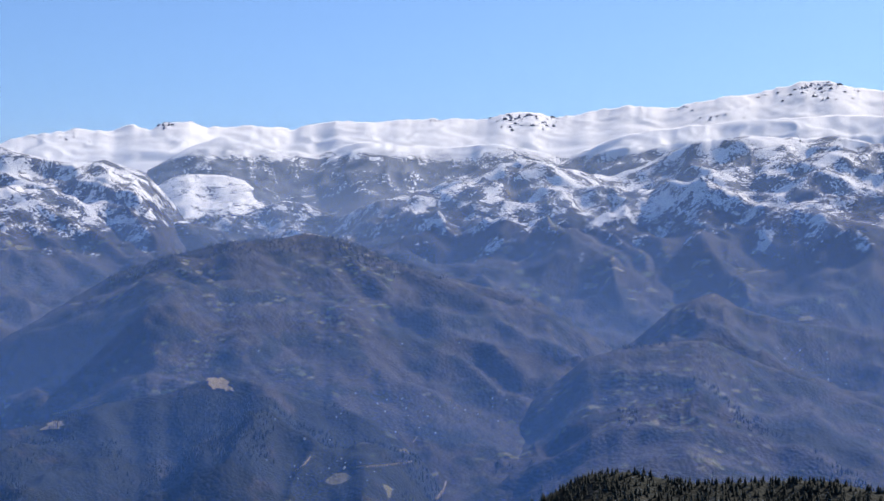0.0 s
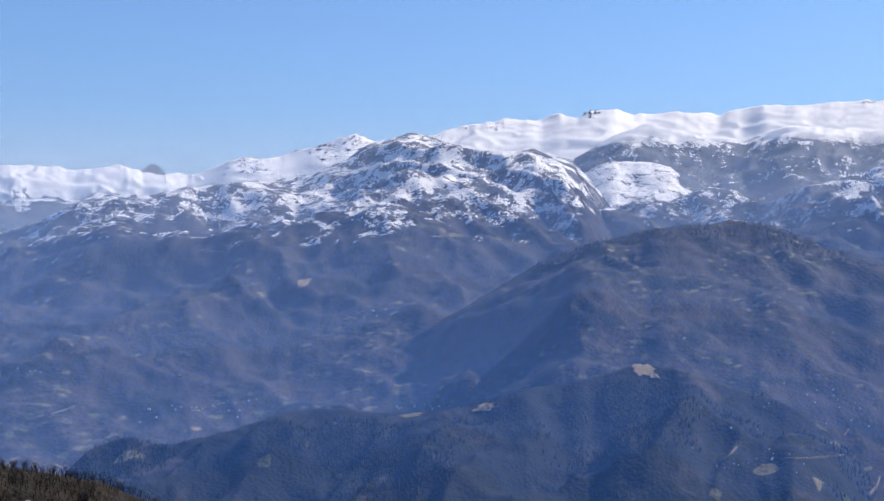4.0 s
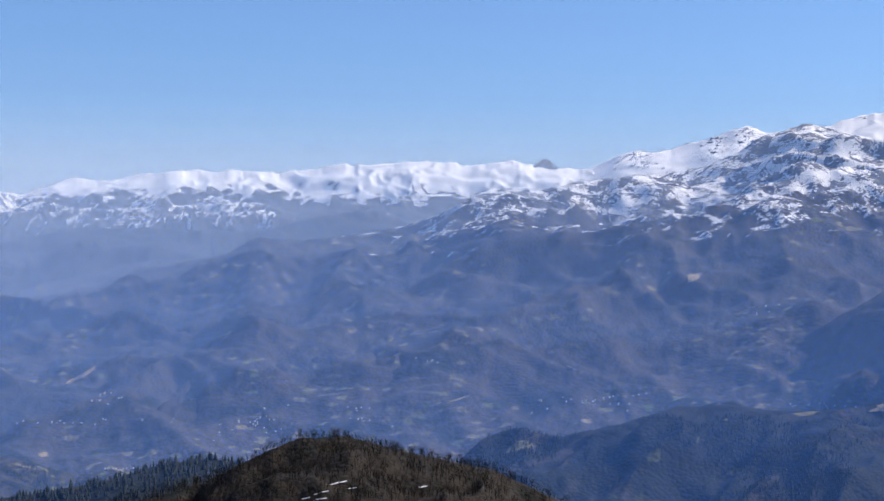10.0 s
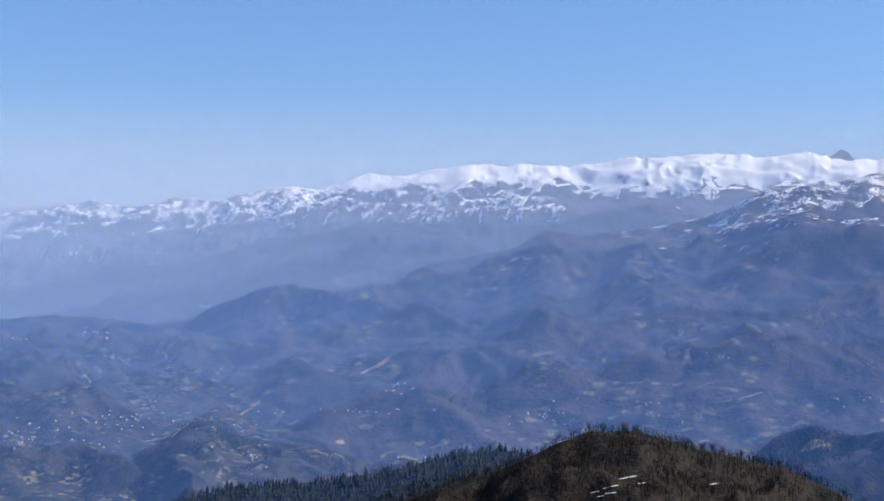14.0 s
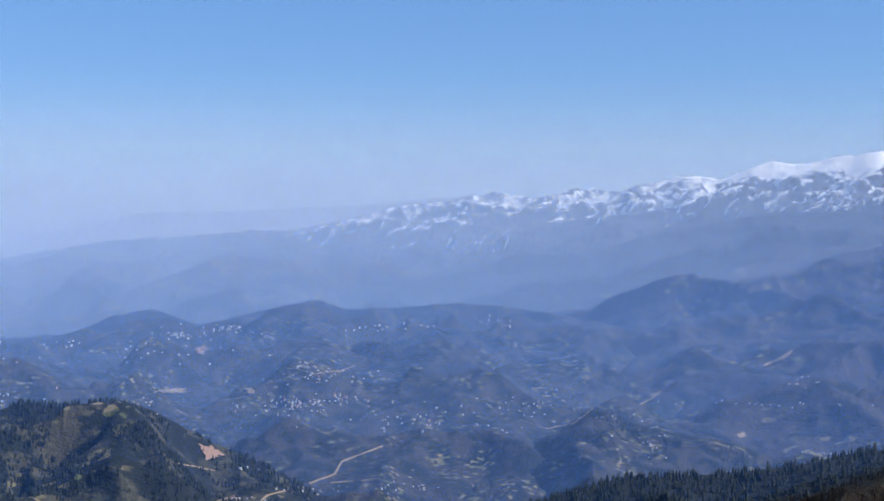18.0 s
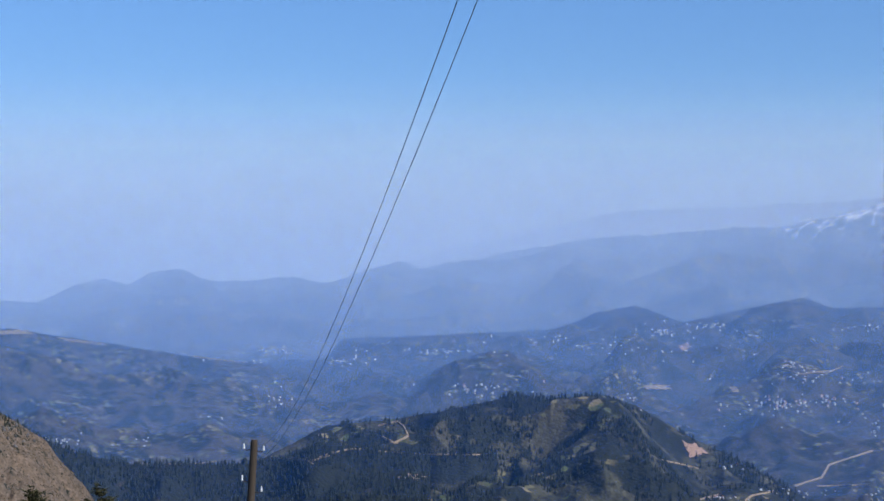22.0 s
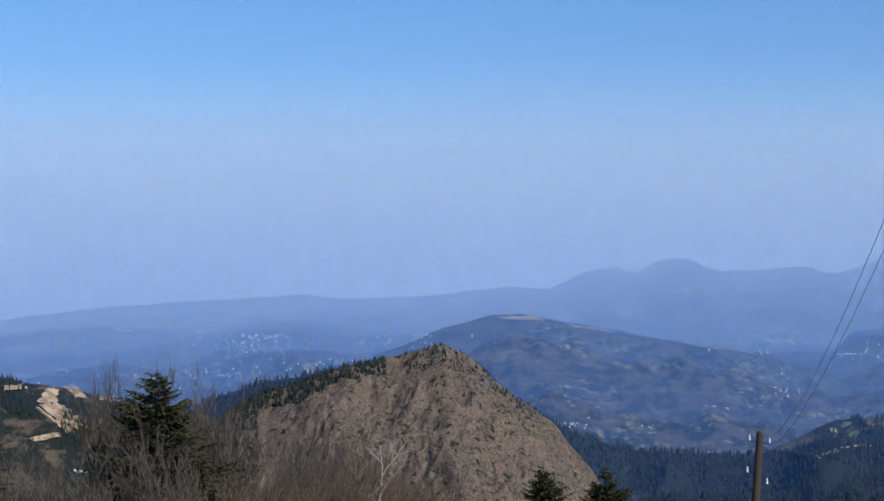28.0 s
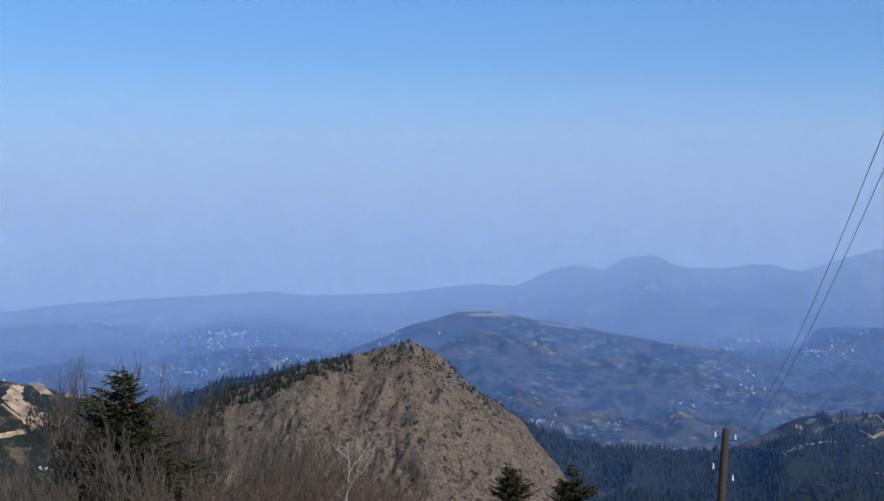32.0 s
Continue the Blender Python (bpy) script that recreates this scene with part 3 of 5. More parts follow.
tagged(ground, "grassy knoll, valley floor and plain out to the horizon", "ground", kind="structure")

# ---- haze, imitated by sheer bluish sheets between the ridges ----
def haze_tint(name, colour, most, low, high, reach=(-600.0, -3600.0, 1.0, 1.7)):
    """A see-through tint that paints haze over what lies behind it, thinning out with the height."""
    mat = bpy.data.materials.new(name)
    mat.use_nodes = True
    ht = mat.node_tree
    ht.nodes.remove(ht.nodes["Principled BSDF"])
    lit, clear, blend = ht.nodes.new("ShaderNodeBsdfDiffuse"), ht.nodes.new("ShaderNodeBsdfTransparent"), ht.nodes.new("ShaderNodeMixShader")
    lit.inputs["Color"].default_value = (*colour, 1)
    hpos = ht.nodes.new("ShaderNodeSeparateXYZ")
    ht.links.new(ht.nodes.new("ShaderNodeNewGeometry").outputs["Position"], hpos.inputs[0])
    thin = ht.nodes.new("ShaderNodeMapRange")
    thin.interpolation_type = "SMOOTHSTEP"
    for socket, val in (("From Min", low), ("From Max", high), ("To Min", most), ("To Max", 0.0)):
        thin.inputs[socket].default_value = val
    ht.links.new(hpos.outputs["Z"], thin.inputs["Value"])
    # the far tint grows denser towards the lowland, the near tint in the deep valley
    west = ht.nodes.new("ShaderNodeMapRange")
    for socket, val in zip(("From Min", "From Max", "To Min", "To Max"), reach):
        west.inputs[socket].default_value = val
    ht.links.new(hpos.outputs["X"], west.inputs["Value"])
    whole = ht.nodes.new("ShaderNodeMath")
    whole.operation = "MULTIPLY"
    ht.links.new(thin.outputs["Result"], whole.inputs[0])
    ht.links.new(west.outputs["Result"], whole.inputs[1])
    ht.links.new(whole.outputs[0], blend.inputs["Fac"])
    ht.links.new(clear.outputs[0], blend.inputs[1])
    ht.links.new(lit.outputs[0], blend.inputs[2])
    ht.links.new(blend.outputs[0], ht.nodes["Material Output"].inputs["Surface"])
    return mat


# haze painted as sheet colour: deep blue near, paler with distance
near_haze = haze_tint("near_haze_tint", (0.075, 0.225, 0.66), 0.047, 150.0, 440.0, (-200.0, -900.0, 1.0, 0.45))
thin_haze = haze_tint("haze_tint", (0.155, 0.275, 0.57), 0.098, 150.0, 720.0, (-600.0, -3000.0, 1.0, 1.9))
far_haze = haze_tint("far_haze_tint", (0.46, 0.59, 0.78), 0.116, 150.0, 700.0, (-600.0, -3600.0, 1.0, 1.45))
thick_haze = haze_tint("thick_haze_tint", (0.60, 0.67, 0.73), 0.165, 180.0, 780.0, (0.0, -3600.0, 1.2, 1.4))
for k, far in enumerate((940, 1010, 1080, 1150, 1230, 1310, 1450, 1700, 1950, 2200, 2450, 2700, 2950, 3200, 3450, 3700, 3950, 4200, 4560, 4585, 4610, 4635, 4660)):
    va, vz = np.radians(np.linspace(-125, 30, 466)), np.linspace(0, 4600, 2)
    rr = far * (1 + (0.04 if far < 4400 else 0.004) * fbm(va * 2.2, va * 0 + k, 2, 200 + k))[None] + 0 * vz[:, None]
    veil = sheet("haze_layer", rr * np.sin(va)[None], rr * np.cos(va)[None], vz[:, None] + 0 * rr, near_haze if far < 1400 else thin_haze if far < 2600 else far_haze if far < 4400 else thick_haze)
    # normals bent upwards, so that the haze tint is lit evenly
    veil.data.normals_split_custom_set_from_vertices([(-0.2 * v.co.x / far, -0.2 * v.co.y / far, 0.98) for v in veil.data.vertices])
    tagged(veil, "sheer bluish sheet that stands in for haze", "haze", "layers of haze", "structure")


# ---- small tools for things ----
def part(name, bm, material, parent, label=""):
    me = bpy.data.meshes.new(name)
    bm.to_mesh(me)
    bm.free()
    return part_of(name, me, material, parent, label)


def part_of(name, me, material, parent, label=""):
    me.materials.append(material)
    ob = new(name, me)
    ob.parent = parent
    return tagged(ob, label)


def tube(bm, points, radii, sides=6):
    rings = []
    for k, p in enumerate(points):
        p = Vector(p)
        way = (Vector(points[min(k + 1, len(points) - 1)]) - Vector(points[max(k - 1, 0)])).normalized()
        side = way.cross(Vector((0.31, 0.17, 0.93))).normalized()
        up = way.cross(side)
        rings.append([bm.verts.new(p + (side * math.cos(q) + up * math.sin(q)) * radii[k]) for q in (math.tau * i / sides for i in range(sides))])
    for one, two in zip(rings, rings[1:]):
        for i in range(sides):
            bm.faces.new((one[i], one[(i + 1) % sides], two[(i + 1) % sides], two[i]))
    bm.faces.new(rings[0][::-1])
    bm.faces.new(rings[-1])


def soup(name, verts, tris, material):
    me = bpy.data.meshes.new(name)
    me.vertices.add(len(verts))
    me.vertices.foreach_set("co", verts.astype(np.float32).ravel())
    me.loops.add(len(tris) * 3)
    me.loops.foreach_set("vertex_index", tris.astype(np.int32).ravel())
    me.polygons.add(len(tris))
    me.polygons.foreach_set("loop_start", np.arange(0, len(tris) * 3, 3, dtype=np.int32))
    me.update(calc_edges=True)
    me.materials.append(material)
    return me


def island_material(name, dark, light, rough=0.85, scale=3.0):
    n = Nodes(name)
    pick = n.tree.nodes.new("ShaderNodeNewGeometry").outputs["Random Per Island"]
    colour = n.mix(pick, dark, light)
    colour = n.mix(n.math("MULTIPLY", n.noise(scale, 3, 0.6), 0.5), colour, dark)
    return n.done(colour, rough)


far_fir = island_material("far_fir_green", (0.008, 0.013, 0.012), (0.027, 0.036, 0.030), scale=0.1)
far_bare = island_material("far_leafless_crowns", (0.015, 0.012, 0.010), (0.031, 0.0245, 0.019), scale=0.2)
dry_bush = island_material("dry_bush_twigs", (0.07, 0.055, 0.043), (0.185, 0.138, 0.098), scale=0.3)
grey_scrub = island_material("grey_green_scrub", (0.042, 0.042, 0.035), (0.10, 0.088, 0.068), scale=0.3)
needles = island_material("fir_needles", (0.012, 0.016, 0.008), (0.080, 0.074, 0.030), scale=2.0)
bark = island_material("grey_brown_bark", (0.055, 0.045, 0.037), (0.18, 0.146, 0.118), scale=9.0)
red_bark = island_material("reddish_brown_bark", (0.068, 0.05, 0.037), (0.19, 0.135, 0.094), scale=9.0)
birch_bark = island_material("white_birch_bark", (0.22, 0.205, 0.185), (0.50, 0.48, 0.45), scale=6.0)


# ---- woods on the near hills ----
def fir_shape(rng, tiers=3, sides=6):
    verts, tris = [], []
    for k in range(tiers):
        foot, tip, wide = 0.06 + 0.72 * k / tiers, 0.42 + 0.58 * (k + 1) / tiers, 0.24 * (1 - 0.75 * k / tiers)
        base = len(verts)
        for i in range(sides):
            q = math.tau * (i + 0.5 * (k % 2)) / sides
            w = wide * rng.uniform(0.6, 1.25)
            verts.append((w * math.cos(q), w * math.sin(q), foot + rng.uniform(-0.05, 0.03)))
        verts.append((rng.uniform(-0.02, 0.02), rng.uniform(-0.02, 0.02), min(1.0, tip)))
        tris += [(base + i, base + (i + 1) % sides, base + sides) for i in range(sides)]
    return np.array(verts), np.array(tris)


def leafless_shape(rng, twigs=9):
    verts, tris = [], []

    def blade(p, q, w0, w1):
        p, q = np.array(p), np.array(q)
        turn = rng.uniform(0, math.tau)
        side = np.array((math.cos(turn), math.sin(turn), 0.0))
        b = len(verts)
        verts.extend([p - side * w0, p + side * w0, q + side * w1, q - side * w1])
        tris.extend([(b, b + 1, b + 2), (b, b + 2, b + 3)])

    blade((0, 0, 0), (0, 0, 0.55), 0.02, 0.012)
    blade((0, 0, 0), (0, 0, 0.55), 0.02, 0.012)
    for _ in range(twigs):
        h, q, lean = rng.uniform(0.15, 0.6), rng.uniform(0, math.tau), rng.uniform(0.08, 0.34)
        mid = (lean * math.cos(q) * 0.6, lean * math.sin(q) * 0.6, h + (1 - h) * 0.45)
        tip = (lean * math.cos(q), lean * math.sin(q), h + (1 - h) * rng.uniform(0.65, 1.0))
        blade((0, 0, h), mid, 0.011, 0.008)
        blade(mid, tip, 0.008, 0.004)
        for _ in range(1):
            blade(mid, (tip[0] + rng.uniform(-0.12, 0.12), tip[1] + rng.uniform(-0.12, 0.12), tip[2] - rng.uniform(0, 0.15)), 0.006, 0.003)
    return np.array(verts), np.array(tris)


def bush_shape(rng):
    verts = [(0, 0, 1.0)]
    for z, w, n in ((0.62, 0.42, 5), (0.05, 0.6, 6)):
        verts += [(w * rng.uniform(0.6, 1.2) * math.cos(math.tau * i / n), w * rng.uniform(0.6, 1.2) * math.sin(math.tau * i / n), z + rng.uniform(-0.2, 0.2)) for i in range(n)]
    tris = [(0, 1 + i, 1 + (i + 1) % 5) for i in range(5)]
    for i in range(6):
        tris += [(1 + i % 5, 6 + i, 6 + (i + 1) % 6)]
    for i in range(5):
        tris += [(1 + i, 6 + (i + 1) % 6, 1 + (i + 1) % 5)]
    return np.array(verts), np.array(tris)


def woods(name, label, key, count, shapes, low, high, material, seed, span=(0.15, 1.02), bare=0.0, size=60.0, turns=None, slim=1.0, treeline=None):
    """Trees over a landform as one mesh; span: from foot (0) to crest (1); bare: how much of it stays open, in patches of that size."""
    rng = np.random.default_rng(seed)
    a, r, z, top = LAND[key]
    n = int(count * 3)
    fi = rng.uniform(span[0], span[1], n) * top
    lo, hi = (a[0], a[-1]) if turns is None else turns
    fj = (rng.uniform(lo, hi, n) - a[0]) / (a[1] - a[0])
    fi, fj = np.clip(fi, 0, r.shape[0] - 1.01), np.clip(fj, 0, len(a) - 1.01)
    i, j = fi.astype(int), fj.astype(int)
    u, v = fi - i, fj - j

    def on(m):
        return (m[i, j] * (1 - u) + m[i + 1, j] * u) * (1 - v) + (m[i, j + 1] * (1 - u) + m[i + 1, j + 1] * u) * v

    rr, zz, aa = on(r), on(z), np.radians(a[0] + fj * (a[1] - a[0]))
    x, y = rr * np.sin(aa), rr * np.cos(aa)
    keep = np.nonzero(fbm(x / size, y / size, 3, seed + 5) + rng.uniform(-0.12, 0.12, n) > bare * 2 - 1 + 0.25)[0][:count] if bare else np.arange(count)
    if treeline:
        keep = keep[zz[keep] + 25 * fbm(x[keep] / 70, y[keep] / 70, 3, seed + 8) < treeline]
    allv, allt, base = [], [], 0
    which = rng.integers(0, len(shapes), len(keep))
    for k, (sv, st) in enumerate(shapes):
        ids = keep[which == k]
        h = rng.uniform(low, high, len(ids)) * rng.uniform(0.75, 1.1, len(ids))
        turn = rng.uniform(0, math.tau, len(ids))
        c, s = np.cos(turn)[:, None], np.sin(turn)[:, None]
        wide = (h * slim * rng.uniform(0.8, 1.25, len(ids)))[:, None]
        vx = (sv[None, :, 0] * c - sv[None, :, 1] * s) * wide + x[ids][:, None]
        vy = (sv[None, :, 0] * s + sv[None, :, 1] * c) * wide + y[ids][:, None]
        vz = sv[None, :, 2] * h[:, None] + zz[ids][:, None] - 0.04 * h[:, None]
        allv.append(np.stack([vx, vy, vz], -1).reshape(-1, 3))
        allt.append((st[None] + (base + np.arange(len(ids)) * len(sv))[:, None, None]).reshape(-1, 3))
        base += len(ids) * len(sv)
    ob = new(name, soup(name, np.concatenate(allv), np.concatenate(allt), material))
    return tagged(ob, label, "woods", kind="stuff")


shape_rng = random.Random(5)
firs = [fir_shape(shape_rng, 3, 5) for _ in range(6)]
spires = [fir_shape(shape_rng, 2, 4) for _ in range(6)]
bushes = [bush_shape(shape_rng) for _ in range(6)]
leafless = [leafless_shape(shape_rng) for _ in range(6)]
woods("fir_woods", "dense dark firs on the wooded hill", "woodhill", 7000, firs, 3.0, 6.2, far_fir, 301, span=(0.2, 1.01), bare=0.38, size=32)
woods("fir_woods", "dense dark firs on the valley slope", "firvalley", 10500, firs, 3.4, 6.8, far_fir, 302, span=(0.3, 1.01), bare=0.15, size=60)
woods("fir_woods", "dark firs of a near ridge", "firridge", 3000, firs, 4, 7.5, far_fir, 303, span=(0.5, 1.02))
woods("fir_woods", "dark pines of a near ridge", "pines", 3600, firs, 3.2, 5, far_fir, 304, span=(0.5, 1.03))
woods("fir_woods", "firs on the hill with fields", "fields", 6000, spires, 2.6, 5.2, far_fir, 305, span=(0.3, 1.02), bare=0.45, size=90)
woods("fir_woods", "firs on the dark valley spur", "spur", 3500, spires, 2.8, 5.5, far_fir, 306, span=(0.4, 1.01), bare=0.5, size=90)
woods("fir_woods", "firs along the crest of the brown hill", "brown", 620, firs, 2.5, 4.8, far_fir, 307, span=(0.93, 1.03), turns=(-99, -93.5))
woods("fir_woods", "firs on the rocky top of the brown hill", "brown", 320, firs, 1.4, 3.0, far_fir, 308, span=(0.92, 1.02), turns=(-92.8, -88.0))
woods("fir_woods", "firs on the quarried hill", "quarry", 600, firs, 3, 5.5, far_fir, 309, span=(0.6, 1.02), bare=0.4, size=40, turns=(-109.5, -106.2))
woods("fir_woods", "firs on the quarried hill", "quarry", 900, firs, 3, 5.5, far_fir, 323, span=(0.55, 1.02), bare=0.2, size=40, turns=(-104.0, -100.0))
woods("fir_woods", "firs between the quarry cuttings", "quarry", 240, firs, 2.5, 4.2, far_fir, 324, span=(0.78, 0.93), turns=(-105.2, -104.0))
woods("leafless_woods", "leafless brown trees covering the near hill", "bare", 7500, leafless, 2.6, 5.6, far_bare, 310, span=(0.4, 1.02))
woods("scrub", "dry brown bushes and scrub over the brown hill", "brown", 16000, bushes, 0.3, 1.05, dry_bush, 311, span=(0.3, 1.0), bare=0.2, size=14, slim=0.9)
woods("fir_woods", "clumps of firs on the brown hill", "brown", 260, firs, 1.6, 3.2, far_fir, 320, span=(0.7, 0.95), turns=(-98, -91), bare=0.66, size=22)
woods("scrub", "grey-green bushes in clumps on the brown hill", "brown", 5000, bushes, 0.35, 1.0, grey_scrub, 321, span=(0.3, 0.98), bare=0.42, size=8, slim=0.9)
woods("fir_woods", "dense firs on the shaded flank of the brown hill", "brown", 2600, firs, 2.2, 4.4, far_fir, 322, span=(0.25, 1.0), turns=(-101.2, -98.2))
woods("scrub", "dry bushes on the quarried hill", "quarry", 2500, bushes, 0.3, 1.05, dry_bush, 316, span=(0.25, 0.72), bare=0.2, size=14, slim=0.9)
woods("fir_woods", "firs along the domed mountain's crest", "domed", 1300, spires, 3, 5.5, far_fir, 312, span=(0.9, 1.01), bare=0.4, size=90)
woods("fir_woods", "firs on the snow-patched mountain", "midsnow", 16000, spires, 1.6, 4.2, far_fir, 313, span=(0.55, 1.0), bare=0.58, size=60, treeline=560)
woods("fir_woods", "firs among the ragged snow", "slope", 16000, spires, 1.5, 4.0, far_fir, 314, span=(0.55, 1.0), bare=0.6, size=60, treeline=520)
woods("fir_woods", "firs of the forest below the snow crest", "forested", 10000, spires, 2.2, 4.6, far_fir, 325, span=(0.5, 1.0), bare=0.45, size=90, treeline=600)
woods("fir_woods", "firs on the flat-topped hill", "plateau", 3500, spires, 1.3, 2.8, far_fir, 326, span=(0.2, 0.90), bare=0.5, size=60)
woods("fir_woods", "dark firs on the village hill", "rollfront", 4000, spires, 2.0, 4.0, far_fir, 327, span=(0.3, 1.01), bare=0.5, size=50)

# ---- roads and fields laid on the slopes ----
earth = Nodes("pale_earth")
pale_earth = earth.done(earth.mix(earth.noise(0.4, 5, 0.65), (0.21, 0.155, 0.10), (0.37, 0.29, 0.20)), 0.95, earth.noise(1.5, 4), 0.4, 0.5)
sand = Nodes("sandy_earth")
sandy_earth = sand.done(sand.mix(sand.step(sand.noise(0.11, 7, 0.75), 0.36, 0.64), (0.15, 0.105, 0.066), (0.52, 0.385, 0.25)), 0.95, sand.noise(1.2, 4), 0.5, 0.6)
stubble = Nodes("straw_field")
straw_field = stubble.done(stubble.mix(stubble.noise(0.25, 5, 0.6), (0.25, 0.19, 0.11), (0.40, 0.315, 0.19)), 0.95, stubble.noise(2.0, 4), 0.3, 0.4)
clay = Nodes("pink_clay")
pink_clay = clay.done(clay.mix(clay.noise(0.3, 5, 0.6), (0.27, 0.175, 0.125), (0.41, 0.275, 0.20)), 0.95, clay.noise(2.0, 4), 0.3, 0.4)
old_snow = Nodes("old_snow")
old_snow_mat = old_snow.done(old_snow.mix(old_snow.noise(0.6, 4, 0.6), (0.62, 0.64, 0.68), (0.85, 0.87, 0.90)), 0.8, old_snow.noise(2.0, 4), 0.3, 0.3)


def laid_road(label, line, wide, material, only=None, name="road"):
    """A dirt road: a strip laid over the slope along bearings and angles of sight."""
    pts = []
    for (a0, e0), (a1, e1) in zip(line, line[1:]):
        steps = max(3, int(math.hypot(a1 - a0, e1 - e0) / 0.04))
        for k in range(steps):
            p = sight(a0 + (a1 - a0) * k / steps, e0 + (e1 - e0) * k / steps, only)
            if p is not None:
                pts.append(p)
    if len(pts) < 3:
        return
    bm = bmesh.new()
    last = None
    for k, p in enumerate(pts):
        away = Vector((p.x, p.y, 0)).normalized()
        scale = 0.7 * wide * (0.8 + 0.4 * noise.noise(p * 0.05))
        lift = Vector((0, 0, 0.5 + 0.0004 * p.length))
        flat = Vector((pts[min(k + 1, len(pts) - 1)] - pts[max(0, k - 1)]))
        flat.z = 0
        across = flat.normalized().cross(Vector((0, 0, 1))) if flat.length > 0.01 else away
        row = [bm.verts.new(p + across * scale + lift), bm.verts.new(p - across * scale + lift), bm.verts.new(p - across * (scale * 1.4) - lift * 2), bm.verts.new(p + across * (scale * 1.4) - lift * 2)]
        if last and (p - pts[k - 1]).length < 60:
            for i in range(4):
                bm.faces.new((last[i], last[(i + 1) % 4], row[(i + 1) % 4], row[i]))
        last = row
    ob = part(name, bm, material, None, label)
    tagged(ob, label, name.replace("_", " "), kind="structure")


def laid_field(name, label, corners, material, category="field", cuts=22, seed=1, only=None):
    """A patch of open land, laid over the slope between four corners given as bearings and angles of sight."""
    bm = bmesh.new()
    grid = {}
    mid = [sum(c[k] for c in corners) / 4 for k in (0, 1)]
    for i in range(cuts + 1):
        for j in range(cuts + 1):
            u, v = i / cuts, j / cuts
            c = [(corners[0][k] * (1 - u) + corners[1][k] * u) * (1 - v) + (corners[3][k] * (1 - u) + corners[2][k] * u) * v for k in (0, 1)]
            edge = min(u, v, 1 - u, 1 - v)
            pull = (0.18 + 0.42 * noise.noise(Vector((u * 6, v * 6, seed * 3.3)))) * (1 - min(1, edge * 3))
            p = sight(c[0] + (mid[0] - c[0]) * pull, c[1] + (mid[1] - c[1]) * pull, only)
            if p is not None:
                grid[i, j] = bm.verts.new(p + Vector((0, 0, 0.5 + 0.0005 * p.length)))
    for i in range(cuts):
        for j in range(cuts):
            quad = [grid.get(q) for q in ((i, j), (i + 1, j), (i + 1, j + 1), (i, j + 1))]
            if all(quad) and max((quad[0].co - q.co).length for q in quad) < 60:
                bm.faces.new(quad)
    ob = part(name, bm, material, None, label)
    tagged(ob, label, category, kind="structure")


laid_road("pale sandy quarry cutting on the hillside", [(-105.24, -5.86), (-104.93, -5.95), (-104.65, -6.19)], 2, sandy_earth, "quarry", "quarry_cut")
laid_road("pale sandy quarry cutting on the hillside", [(-106.04, -6.60), (-105.45, -7.08), (-104.85, -7.40)], 1.6, sandy_earth, "quarry", "quarry_cut")
laid_road("pale dirt road across the slope", [(-43.43, -4.57), (-42.92, -4.33), (-42.46, -4.04)], 0.832, pale_earth)
laid_road("pale dirt road across the slope", [(-47.95, -6.12), (-47.54, -5.92), (-47.20, -5.60)], 0.832, pale_earth)
laid_road("pale dirt road across the slope", [(-60.12, -9.04), (-59.16, -8.71), (-58.91, -8.26), (-57.36, -7.69)], 1.144, pale_earth)
laid_road("pale dirt road across the slope", [(-59.33, -9.03), (-58.50, -8.97), (-57.46, -8.91)], 0.832, pale_earth)
laid_road("pale dirt road across the slope", [(-79.80, -8.26), (-79.19, -8.22), (-78.42, -8.19), (-77.98, -8.30), (-77.61, -8.49)], 0.728, pale_earth)
laid_road("pale dirt road across the slope", [(-77.43, -8.21), (-77.04, -8.06), (-76.34, -7.93), (-75.73, -7.92)], 0.78, pale_earth)
laid_road("pale dirt road across the slope", [(-75.36, -7.99), (-74.49, -8.08), (-73.73, -8.13), (-72.21, -8.14), (-71.01, -8.13)], 0.572, pale_earth)
laid_road("pale dirt road across the slope", [(-75.27, -7.07), (-74.57, -6.92), (-74.32, -7.12), (-74.16, -7.45), (-74.66, -7.69), (-75.19, -7.46)], 0.832, pale_earth)
laid_road("pale dirt road across the slope", [(-65.04, -8.23), (-64.31, -8.35), (-63.48, -8.54)], 0.624, pale_earth)
laid_road("pale dirt road across the slope", [(-63.48, -9.63), (-62.66, -9.40)], 0.78, pale_earth)
laid_road("pale dirt road across the slope", [(-62.04, -9.79), (-61.63, -9.44), (-60.61, -9.21)], 0.832, pale_earth)
laid_road("pale dirt road across the slope", [(-0.29, -8.28), (0.03, -7.92), (0.13, -7.59)], 1.144, pale_earth)
laid_road("pale dirt road across the slope", [(-1.10, -6.23), (-0.93, -5.96)], 1.04, pale_earth)
laid_road("pale dirt road across the slope", [(-5.42, -7.23), (-5.15, -7.03), (-4.84, -6.68)], 0.78, pale_earth)
laid_road("pale dirt road across the slope", [(-3.18, -7.10), (-2.14, -7.04), (-1.10, -6.90)], 0.676, pale_earth)
laid_road("pale dirt road across the slope", [(-14.07, -4.99), (-13.06, -4.81), (-12.29, -4.58)], 0.624, pale_earth)
laid_road("pale dirt road across the slope", [(-43.51, -4.65), (-42.85, -4.39), (-42.50, -4.13)], 0.832, pale_earth)
laid_road("pale dirt road across the slope", [(-25.09, -4.21), (-25.40, -4.07)], 0.676, pale_earth)
